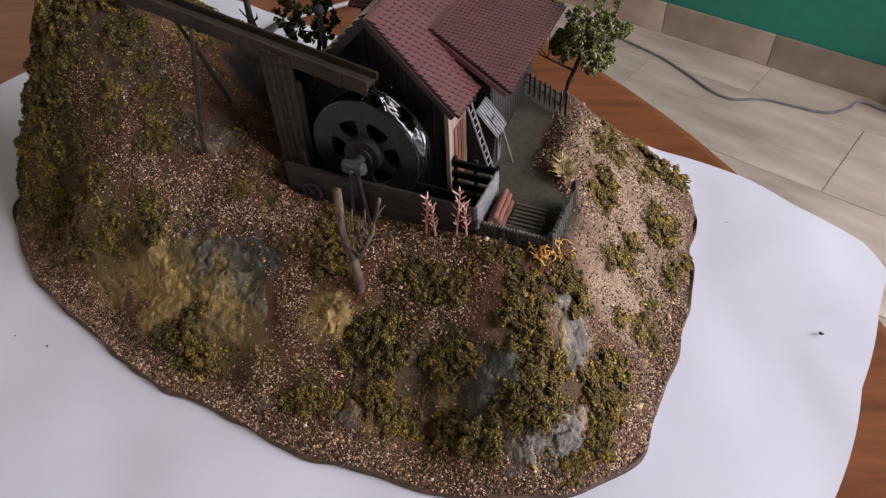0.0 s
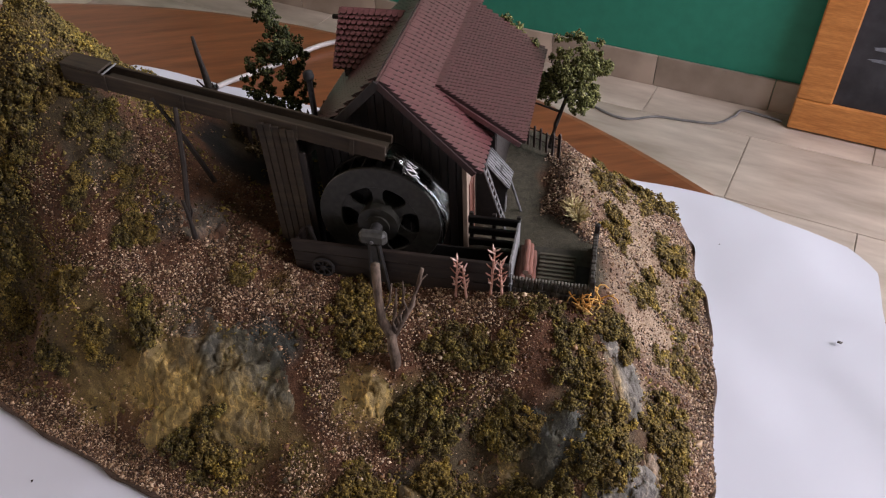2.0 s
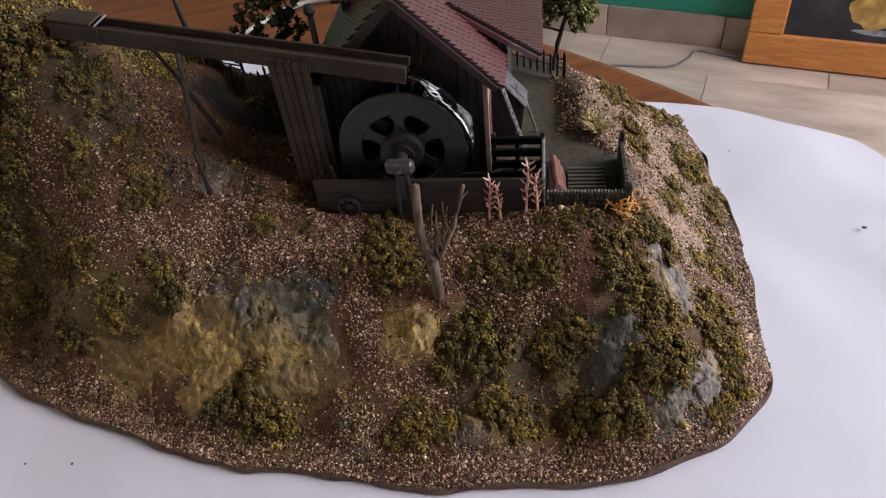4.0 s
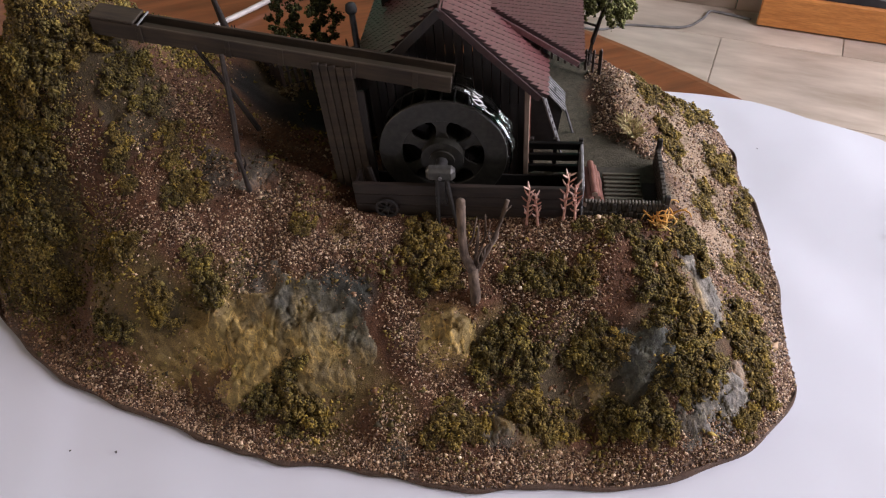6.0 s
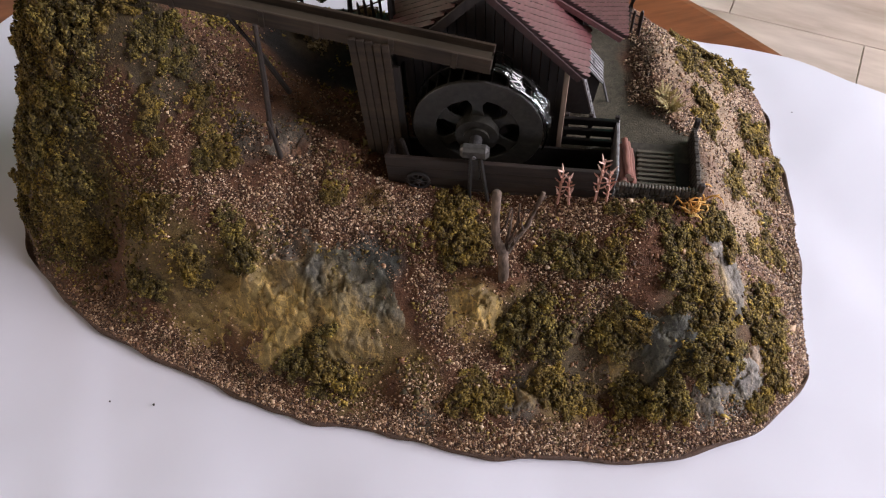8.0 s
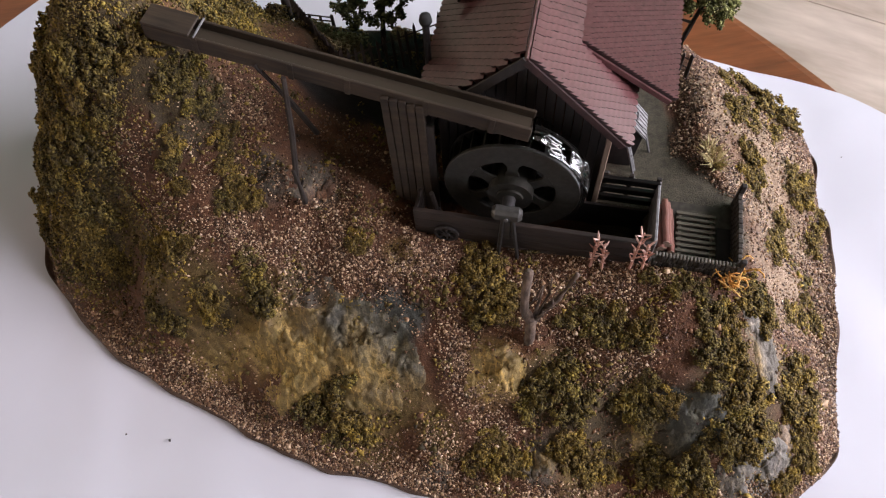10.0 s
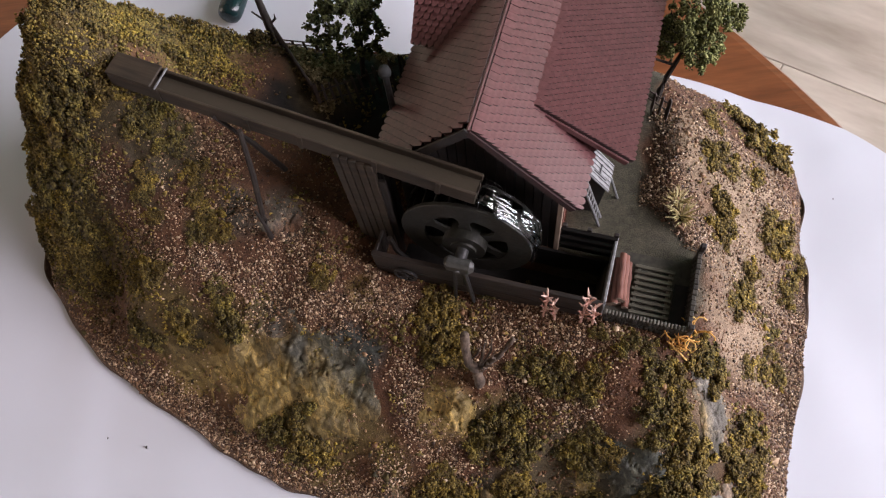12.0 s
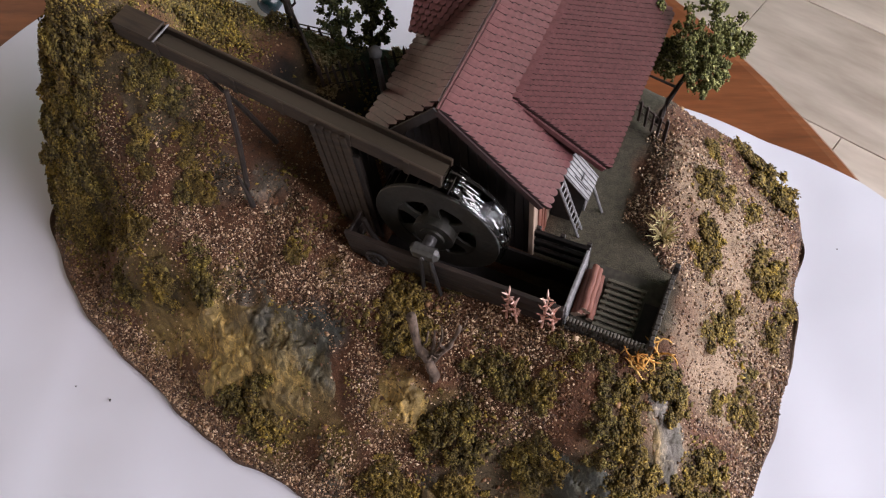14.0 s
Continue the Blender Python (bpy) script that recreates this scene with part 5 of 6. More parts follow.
def turf_bush(seed, material, florets=50, each=40, size=.00066):
    """A lump of torn foam turf: curled florets of small crumbs over an uneven dome of radius 1 cm."""
    rng = np.random.default_rng(seed)
    lobes = [(rng.uniform(-.75, .75), rng.uniform(-.75, .75), rng.uniform(-.05, .22), rng.uniform(.20, .50)) for _ in range(8)] + [(0, 0, 0.1, .5)]
    pts = []
    for k in range(florets):
        a, b, c, r = lobes[rng.integers(len(lobes))]
        d = rng.normal(size=3)
        d /= np.linalg.norm(d)
        d[2] = abs(d[2])
        q = np.array((a, b, c)) + d * r * rng.uniform(.75, 1.2)
        own = rng.uniform(.14, .27)
        g = rng.normal(size=(each, 3))
        g = g / np.linalg.norm(g, axis=1)[:, None] * own * rng.uniform(.35, 1.05, (each, 1))
        pts.append((q + g) * .01)
    pts = np.concatenate(pts)
    pts[:, 2] = np.maximum(pts[:, 2], -.0012)
    v, f = crumbs(pts, rng.uniform(.5, 1.35, len(pts)) * size, rng, "tet", .5)
    return bulk_mesh("shrub", v, f, material)


BUSH = {"o": [turf_bush(k, M_TURF_O) for k in range(4)], "d": [turf_bush(k + 10, M_TURF_D) for k in range(4)], "y": [turf_bush(k + 20, M_TURF_Y) for k in range(2)], "h": [turf_bush(30, M_HAY, 60, 18, .0006)]}
WORDS = {"o": "olive foam-turf shrub growing on the model hillside", "d": "dark green foam-turf shrub growing on the model hillside", "y": "yellowish foam-turf shrub growing on the model hillside",
         "h": "pale tan dry hay clump behind the dark fence"}


def shrubs():
    rng = random.Random(2)
    for k, (x, y, r, c) in enumerate(SHRUBS):
        ob = new("shrub", BUSH[c][k % len(BUSH[c])])
        s = r / (.0098 if c == "h" else .0067 if (x, y, r, c) not in HILL_SHRUBS + BANK_SHRUBS else .0088 if x < 0 else .0060)
        lean = Vector((0, 0, 1)).lerp(slope_at(x, y), .75).normalized()
        turn = Vector((0, 0, 1)).rotation_difference(lean).to_matrix().to_4x4()
        m = Matrix.Translation((x, y, on_rock(x, y))) @ turn @ pose(0, 0, -.0010 * s, rng.uniform(-9, 9), rng.uniform(-9, 9), rng.uniform(0, 360))
        ob.matrix_world = m @ Matrix.Diagonal((s, s, s * rng.uniform(.62, .85) * (.85 if x > .18 and y > .36 else 1), 1))
        tagged(ob, WORDS[c], "shrub", "turf shrubs")




def inside_rim(x, y):
    odd = np.zeros(len(x), bool)
    for a, b in zip(RIM_A, RIM_B):
        cross = (a[1] > y) != (b[1] > y)
        with np.errstate(divide="ignore", invalid="ignore"):
            odd ^= cross & (x < (b[0] - a[0]) * (y - a[1]) / (b[1] - a[1] + 1e-12) + a[0])
    return odd


def spot(x, y, a, b, r):
    return np.exp(-((x - a) ** 2 + (y - b) ** 2) / (r * r))


BARE = [(-.148, .492, .020), (-.125, .478, .022), (-.085, .485, .022), (-.055, .480, .030), (-.03, .47, .03), (-.105, .455, .030), (-.06, .44, .04), (-.17, .475, .012)]


def turf_cover():
    """Foam turf glued all over the high hill, with bare gravel windows in its face."""
    rng = np.random.default_rng(12)
    for name, mat, n, area in (("olive_turf", M_TURF_O, 28000, 0), ("green_turf", M_TURF_D, 30000, 1), ("yellow_turf", M_TURF_Y, 7500, 2)):
        x, y = rng.uniform(-.275, -.055, n * 4), rng.uniform(.455, .64, n * 4)
        p = np.array([noise.fractal(Vector((a * 26, b * 26, area * 5.0)), 1.0, 2.0, 3) for a, b in zip(x, y)])
        q = np.array([noise.fractal(Vector((a * 50, b * 50, 3.0)), 1.0, 2.0, 3) for a, b in zip(x, y)])
        d = smooth(-.105, -.135, x + .5 * np.maximum(0, .53 - y)) * smooth(.462, .485, y) + smooth(.515, .545, y) * smooth(-.06, -.085, x)
        if area == 2:
            d = d * np.maximum(1.2 * spot(x, y, -.140, .545, .040), np.maximum(.6 * spot(x, y, -.215, .50, .025), .35 * (p > .15)))
        for a, b, r in BARE:
            d = d * (1 - spot(x, y, a, b, r))
        u, v = mill_uv(x, y)
        keep = (rng.uniform(0, 1, len(x)) < d * (.55 + 1.1 * p + .5 * q)) & (rim_gap(x, y) > .004) & inside_rim(x, y) & ~((u > -.172) & (v > -.014) & (v < .012))
        x, y = x[keep][:n], y[keep][:n]
        z, _ = on_hill_many(x, y)
        lift = .012 * np.clip(.28 + 2.0 * q[keep][:n], 0, 1)
        pts = np.stack([x, y, z + lift * rng.uniform(.2, 1.0, len(x))], 1)
        ve, fa = crumbs(pts, rng.uniform(.5, 1.3, len(x)) * .00074, rng, "tet", .5)
        ob = new(name, bulk_mesh(name, ve, fa, mat))
        tagged(ob, "torn foam turf glued over the high hill", "turf", kind="stuff")


turf_cover()


ROCKS = []


def rock_face(cx, cy, rx, ry, turn, rise, tones, seed, label):
    """A craggy plaster face grown out of the slope; it dives into the ground at its edge. tones: (along, across, colour)."""
    step = .00075
    nx, ny = int(2.5 * rx / step), int(2.5 * ry / step)
    a = radians(turn)
    verts, cols = [], []
    for j in range(ny):
        for i in range(nx):
            p, q = (i / (nx - 1) - .5) * 2.5, (j / (ny - 1) - .5) * 2.5
            x, y = cx + p * rx * math.cos(a) - q * ry * math.sin(a), cy + p * rx * math.sin(a) + q * ry * math.cos(a)
            h = on_hill(x, y)
            n1 = noise.noise(Vector((x * 75, y * 75, seed)))
            n2 = noise.fractal(Vector((x * 190, y * 120, h * 120 + seed)), 1.0, 2.1, 5)
            # ribs running down the face, split by cracks
            rib = noise.ridged_multi_fractal(Vector((x * 70 + .6 * n1, y * 34 + .4 * n2, h * 30 + seed)), 1.0, 2.2, 4, 1.0, 2.0) - 1.1
            near, cells = noise.voronoi(Vector((x * 95 + .6 * n1, y * 120 + .6 * n2, h * 90 + seed)))
            own, crack = noise.cell(cells[0] * 7.3), near[1] - near[0]
            k = 1 - (p * p + q * q) ** .5 + .45 * n1 + .12 * n2
            mask = min(max(k / .45, -1), 1)
            z = h + rise * mask * (.40 + .25 * n1) - (.003 if mask < 0 else 0)
            z += max(mask, 0) * (.0013 * own + .0013 * rib + .0005 * n2 - .0008 * math.exp(-(crack / .05) ** 2))
            verts.append((x, y, z))
            w = [math.exp(-((p + .5 * n1 - u) ** 2 + (q + .5 * n1 - v) ** 2) / .22) + 1e-6 for u, v, _ in tones]
            c = sum((np.array(COVER[t]) * g for g, (_, _, t) in zip(w, tones)), np.zeros(3)) / sum(w)
            cols.append((*c, 1))
    faces = []
    for j in range(ny - 1):
        for i in range(nx - 1):
            o = j * nx + i
            faces += [(o, o + 1, o + nx + 1), (o, o + nx + 1, o + nx)]
    me = bulk_mesh("rock_face", verts, faces, M_ROCK)
    me.shade_smooth()
    lay = me.color_attributes.new("cover", "FLOAT_COLOR", "POINT")
    lay.data.foreach_set("color", np.array(cols, np.float32).ravel())
    ROCKS.append(tagged(new("rock_face", me), label, "rock", "rock faces"))


rock_face(-.066, .394, .054, .028, -16, .0060, [(-.8, .2, "ochre"), (-.3, .1, "ochre"), (-.3, .95, "grey"), (.0, -.4, "ochre"), (.15, .0, "ochre"), (.42, .55, "slate"), (.8, .6, "slate"), (.5, -.55, "moss"), (.72, .1, "slate"), (.9, -.4, "moss")], 1.0, "ochre and slate-grey craggy plaster rock face on the slope")
rock_face(.022, .366, .017, .015, -5, .0030, [(-.5, 0, "ochre"), (.5, -.2, "ochre"), (.3, .6, "moss")], 2.0, "low ochre plaster rock face below the bare tree")
rock_face(.112, .325, .028, .014, 4, .004, [(-.6, 0, "moss"), (.0, 0, "slate"), (.8, .3, "slate")], 3.0, "dark slate-grey rock face between turf shrubs")
rock_face(.150, .298, .025, .013, 22, .003, [(0, -.3, "ash"), (.5, .3, "ash"), (-.5, .2, "grey"), (.2, .5, "slate")], 4.0, "grey-blue rock face by the base edge")
rock_face(.171, .311, .006, .008, 0, .003, [(0, 0, "tan"), (.3, .3, "grey")], 8.0, "small pale grey rock knob by the base edge")
rock_face(.165, .352, .010, .020, 12, .0030, [(0, -.6, "grey"), (0, .2, "ash"), (.5, .0, "grey"), (.3, .7, "ash"), (-.6, -.1, "moss")], 5.0, "pale grey rock rib on the ridge")
rock_face(-.060, .478, .016, .011, 0, .0015, [(-.4, 0, "grey"), (.2, .2, "grey"), (.5, -.2, "earth")], 6.0, "small grey rock face on the gravel slope")
rock_face(.040, .320, .015, .008, 0, .0022, [(-.4, 0, "grey"), (.4, .2, "moss")], 7.0, "dusty grey rock face low on the slope")


scene.view_layers[0].update()


def on_rock(x, y):
    """The top of the ground or of a rock face on it."""
    z = on_hill(x, y)
    for ob in ROCKS:
        hit, place, _, _ = ob.ray_cast((x, y, 1.0), (0, 0, -1))
        if hit:
            z = max(z, place.z)
    return z


shrubs()


def scatter(name, n, size, mat, seed, density, flat=.8, shape="oct", sink=.25, steep=.2, pool=5):
    rng = np.random.default_rng(seed)
    x, y = rng.uniform(-.27, .28, n * pool), rng.uniform(.265, .65, n * pool)
    ang_ok = np.array([bool(k) for k in inside_rim(x, y)])
    keep = ang_ok & (rng.uniform(0, 1, len(x)) < density(x, y))
    x, y = x[keep][:n], y[keep][:n]
    z, nz = on_hill_many(x, y)
    ok = (z > 0) & (nz > steep)
    x, y, z = x[ok], y[ok], z[ok]
    s = size * np.exp(rng.normal(size=len(x)) * .32)
    pts = np.stack([x, y, z + s * (.5 - sink)], 1)
    ve, fa = crumbs(pts, s, rng, shape, .5, flat)
    ob = new(name, bulk_mesh(name, ve, fa, mat))
    return tagged(ob, "loose brown and pale gravel scattered over the hill", "gravel", kind="stuff")


def gravel_density(x, y):
    u, v = mill_uv(x, y)
    p = np.array([noise.fractal(Vector((a * 34, b * 34, 9.0)), 1.0, 2.0, 3) for a, b in zip(x, y)])
    rim = 1 - smooth(.012, .035, rim_gap(x, y))
    d = .26 + .6 * rim * smooth(.60, .50, y)
    for a, b, r, c in BLOBS:
        if c in ("ochre", "slate", "grey", "moss"):
            d = d * (1 - .85 * spot(x, y, a, b, r))
    # gravel is left out where the ground is painted as shade
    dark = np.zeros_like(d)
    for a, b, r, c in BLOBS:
        if c == "hollow_shade":
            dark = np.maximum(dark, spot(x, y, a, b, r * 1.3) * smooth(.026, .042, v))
    d = d - .10 * spot(x, y, .205, .45, .06)
    yard = smooth(-.06, -.045, u) * (1 - smooth(.0, .010, u - yard_edge(v) + .010 * p)) * smooth(-.030, -.020, v)
    behind = smooth(-.16, -.13, u) * (1 - smooth(.05, .06, u)) * smooth(.026, .040, v)
    hilltop = smooth(-.09, -.12, x) * smooth(.52, .55, y)
    return np.clip(d * (1 - yard) * (1 - behind) * (1 - .95 * hilltop) * (1 - np.clip(1.3 * dark, 0, 1)) * (.5 + 1.2 * (p + .3)), 0, 1)


# strewn pale stones: the path below the race, the gully, the foot of the slope, the yard's edge
FRONT_STREWN = [(-.104, .457, .018, 1), (-.075, .443, .020, 1), (-.045, .438, .020, 1), (-.02, .431, .018, 1), (.0, .424, .012, 1), (.002, .391, .010, 1), (.004, .374, .009, 1), (.006, .360, .012, 1), (.018, .344, .012, 1),
                (-.015, .337, .012, .8), (.093, .360, .013, 1), (.070, .366, .012, 1), (.045, .398, .016, .9), (.091, .395, .015, 1), (.065, .402, .016, 1), (.115, .392, .012, .8), (.060, .388, .010, .7)]
HIGH_STREWN = [(-.157, .506, .009, 1), (-.151, .498, .009, .9), (-.117, .487, .009, 1), (-.086, .510, .013, .8), (-.078, .477, .008, .8), (-.13, .462, .015, .5), (-.15, .475, .015, .5), (-.097, .484, .010, .5), (-.055, .455, .02, .8),
               (.165, .470, .016, .9), (.175, .448, .012, .8), (.158, .495, .018, .9), (.160, .52, .016, .9), (.20, .44, .04, .22), (.235, .42, .03, .45), (.24, .48, .03, .35), (.20, .52, .03, .25), (.20, .37, .025, .40)]
STREWN = FRONT_STREWN + HIGH_STREWN


def strewn_density(x, y):
    u, v = mill_uv(x, y)
    p = np.array([noise.fractal(Vector((a * 60, b * 60, 2.0)), 1.0, 2.0, 3) for a, b in zip(x, y)])
    d = .012 + .75 * (1 - smooth(.010, .024, rim_gap(x, y))) * smooth(.47, .41, y)
    for a, b, r, w in STREWN:
        d = np.maximum(d, w * spot(x, y, a, b, r))
    yard = smooth(-.06, -.045, u) * (1 - smooth(.0, .008, u - yard_edge(v) + .010 * p)) * smooth(-.030, -.020, v)
    behind = smooth(-.16, -.13, u) * (1 - smooth(.05, .06, u)) * smooth(.010, .022, v)
    return np.clip(d * (1 - yard) * (1 - behind) * (.75 + 1.1 * (p + .15)), 0, 1)


scatter("gravel", 44000, .00055, M_STONE, 31, gravel_density)
scatter("coarse_gravel", 9000, .00085, M_STONE, 32, lambda x, y: gravel_density(x, y) * .8)
tagged(scatter("pebbles", 88000, .00053, M_PEBBLE, 33, strewn_density, .75, "oct", .1, .2, 7), "pale cream and pinkish pebbles strewn over the path", "pebbles")


def fine_turf_density(x, y):
    u, v = mill_uv(x, y)
    p = np.array([noise.fractal(Vector((a * 38, b * 38, 21.0)), 1.0, 2.0, 3) for a, b in zip(x, y)])
    yard = smooth(-.06, -.045, u) * (1 - smooth(.105, .125, u)) * smooth(-.034, -.024, v)
    return np.clip((p - .10) * 3.2, 0, 1) * (1 - yard) * smooth(.004, .012, rim_gap(x, y))


for mat, seed in ((M_TURF_O, 41), (M_TURF_D, 42)):
    tagged(scatter("ground_turf", 6500, .00085, mat, seed, fine_turf_density, .9, "tet", .1), "fine olive turf crumbs sprinkled over the slopes", "turf")


def hill_face_density(x, y):
    p = np.array([noise.fractal(Vector((a * 45, b * 45, 4.0)), 1.0, 2.0, 3) for a, b in zip(x, y)])
    d = np.maximum(spot(x, y, -.185, .505, .030), spot(x, y, -.205, .478, .020))
    d = np.maximum(d, np.maximum(.9 * spot(x, y, -.115, .512, .020), .8 * spot(x, y, -.155, .512, .022)))
    d = np.maximum(d, np.maximum(.8 * spot(x, y, -.165, .455, .018), .7 * spot(x, y, -.13, .435, .02)))
    return np.clip(d * (.75 + 1.3 * p), 0, 1)


tagged(scatter("hill_turf", 9000, .0009, M_TURF_D, 51, hill_face_density, .9, "tet", .1, 0.0), "dark olive foam turf on the steep hill face", "turf")
tagged(scatter("hill_turf", 3500, .0009, M_TURF_O, 52, hill_face_density, .9, "tet", .1, 0.0), "olive foam turf on the steep hill face", "turf")


def branch(bm, p, d, r, depth, rng, length, tips, bend=.35, fork=(2, 3)):
    pts, rad = [p], [r]
    n = 4
    for k in range(n):
        d = (d + Vector((rng.gauss(0, bend), rng.gauss(0, bend), rng.gauss(0, bend * .6))) * .35).normalized()
        p = p + d * length / n
        pts.append(p)
        rad.append(r * (1 - .45 * (k + 1) / n))
    tube(bm, [tuple(q) for q in pts], rad, 7 if depth else 5)
    tips.append(p)
    if depth <= 0:
        return
    for _ in range(rng.randint(*fork)):
        q = pts[rng.randint(2, n)]
        nd = (d + Vector((rng.gauss(0, .7), rng.gauss(0, .7), rng.gauss(.1, .35)))).normalized()
        branch(bm, q, nd, rad[-1] * .8, depth - 1, rng, length * rng.uniform(.55, .8), tips, bend, fork)


def leafy_tree(x, y, z, tall, crown, seed, lean, label, n=11000, leaf=M_LEAF):
    rng = random.Random(seed)
    g = np.random.default_rng(seed)
    t = thing("tree", pose(x, y, z), label, "tree", "model trees")
    bm, tips = bmesh.new(), []
    branch(bm, Vector((0, 0, -.002)), (Vector(lean) + Vector((0, 0, 1))).normalized(), tall * .026, 2, rng, tall * .45, tips, .2)
    part("trunk", bm, M_BARK_D, t)
    pts = []
    for k in range(n // 45):
        a, b, c, r = crown[g.integers(len(crown))]
        d = g.normal(size=3)
        d /= np.linalg.norm(d)
        q = np.array((a, b, c)) + d * r * g.uniform(.45, 1.0) * np.array((1, 1, .85))
        e = g.normal(size=(45, 3))
        e = e / np.linalg.norm(e, axis=1)[:, None] * g.uniform(.2, 1.0, (45, 1)) * g.uniform(.0020, .0042)
        pts.extend(q + e)
    v, f = crumbs(np.array(pts), g.uniform(.5, 1.3, len(pts)) * .00092, g, "oct", .65)
    me = bulk_mesh("crown", v, f, leaf)
    ob = new("crown", me)
    ob.parent = t
    tagged(ob, "clumped green foliage with gaps")


leafy_tree(.170, .541, .072, .085, [(.017, .010, .064, .018), (.030, .016, .050, .017), (.008, .006, .048, .015), (.000, .016, .040, .013), (.022, .006, .034, .013), (-.026, .040, .070, .013), (-.014, .030, .060, .012)], 3, (.15, .1, 0),
           "small green-leaved model tree beside the picket fence", 13500)
leafy_tree(-.010, .574, .085, .080, [(0, 0, .052, .015), (.010, .004, .040, .012), (-.018, .002, .042, .013), (.003, -.004, .072, .011), (.010, .002, .062, .012), (-.010, 0, .060, .012), (-.002, .0, .084, .009), (.006, .0, .030, .012), (-.014, .0, .030, .010), (-.004, 0, .095, .006)], 8, (0, 0, 0),
           "dark green bushy model tree behind the trough", 7500, M_LEAF_D)


def bare_tree(x, y, z, pieces, label, mat):
    t = thing("bare_tree", pose(x, y, z), label, "tree", "bare trees")
    for nm, pts, rad in pieces:
        bm = bmesh.new()
        tube(bm, pts, rad, 9)
        for v in bm.verts:
            v.co += Vector((noise.noise(v.co * 500), noise.noise(v.co * 500 + Vector((7, 0, 0))), 0)) * .0008 + Vector((noise.noise(v.co * 170), noise.noise(v.co * 170 + Vector((3, 0, 0))), 0)) * .0006
        part(nm, bm, mat, t, shade=True)


bare_tree(.043, .378, .049, [
    ("trunk", [(0, 0, -.003), (.0005, .0005, .010), (-.0003, .0, .022), (.0, .001, .030)], [.0034, .0028, .0027, .0026]),
    ("limb", [(0, .001, .028), (-.0040, .002, .040), (-.0045, .003, .056), (-.0035, .004, .0775)], [.0026, .0024, .0022, .0024]),
    ("limb", [(.0, .001, .026), (.006, .002, .036), (.012, .001, .050), (.0165, .001, .066), (.0185, .001, .074)], [.0022, .0018, .0016, .0013, .0010]),
    ("twig", [(.001, .001, .030), (.004, .004, .045), (.005, .005, .058)], [.0010, .0008, .0004]),
    ("twig", [(.002, .001, .034), (.008, .004, .050), (.009, .006, .062)], [.0009, .0007, .0004]),
    ("twig", [(-.004, .002, .042), (.001, .002, .052), (.003, .002, .066)], [.0009, .0007, .0004]),
    ("twig", [(.010, .001, .046), (.008, -.001, .056), (.010, -.001, .064)], [.0008, .0006, .0003]),
    ("twig", [(.003, .001, .032), (.0015, -.004, .044), (.004, -.006, .052)], [.0008, .0006, .0003]),
    ("twig", [(.006, .002, .036), (.005, -.003, .048), (.008, -.005, .055)], [.0008, .0006, .0003]),
    ("twig", [(.0015, .001, .030), (.0045, -.002, .040), (.0035, -.004, .049)], [.0008, .0006, .0003]),
    ("twig", [(.014, .001, .057), (.018, .003, .064), (.021, .003, .068)], [.0007, .0005, .0003]),
], "forked grey-brown bare dead tree on the slope", M_BARK)
bare_tree(-.066, .604, .096, [
    ("trunk", [(0, 0, -.003), (-.001, .004, .010), (-.003, .010, .024), (-.005, .013, .036), (-.0055, .015, .048)], [.0032, .0026, .0021, .0016, .0010]),
    ("twig", [(-.001, .004, .010), (-.006, .006, .015), (-.009, .006, .019)], [.0010, .0008, .0005]),
    ("twig", [(-.001, .004, .008), (.004, .005, .012), (.005, .005, .016)], [.0009, .0007, .0004]),
], "thin dark leafless tree on the far hill", M_BARK_D)
bare_tree(-.066, .464, .092, [
    ("trunk", [(0, 0, -.003), (.0006, .001, .012), (-.0005, .002, .024)], [.0016, .0013, .0008]),
    ("twig", [(0, .001, .008), (.003, .001, .016), (.0035, .001, .021)], [.0009, .0007, .0004]),
], "short bare broken stem on the gravel slope", M_BARK_D)


def stalk_plant(x, y, tall, seed, label, mat):
    rng = random.Random(seed)
    t = thing("stalk_plant", pose(x, y, on_hill(x, y)), label, "plant", "red stalk plants")
    bm = bmesh.new()
    lean = Vector((rng.uniform(-.1, .1), rng.uniform(-.1, .1), 1))
    tube(bm, [(0, 0, -.002), tuple(lean * tall * .5), tuple(lean * tall)], [.0008, .0007, .0004], 5)
    part("stem", bm, mat, t)
    bm = bmesh.new()
    for k in range(16):
        h = tall * (.22 + .78 * k / 16)
        a = k * 1.9 + seed
        l = tall * rng.uniform(.10, .17) + .0012
        p = lean * h
        d = Vector((math.cos(a), math.sin(a), 1.1)).normalized() * l
        tube(bm, [tuple(p), tuple(p + d * .6 + Vector((0, 0, -.0003))), tuple(p + d)], [.00035, .0006, .0002], 4)
    part("leaves", bm, mat, t)


for k, (u, v, h) in enumerate(((.0385, -.0315, .027), (.0450, -.0322, .024), (.0585, -.0325, .032), (.0650, -.0318, .026))):
    p = at_mill(u, v, 0).translation
    stalk_plant(p.x, p.y, h, k, "dry reddish-pink stalk plant before the race boards", M_PINK)


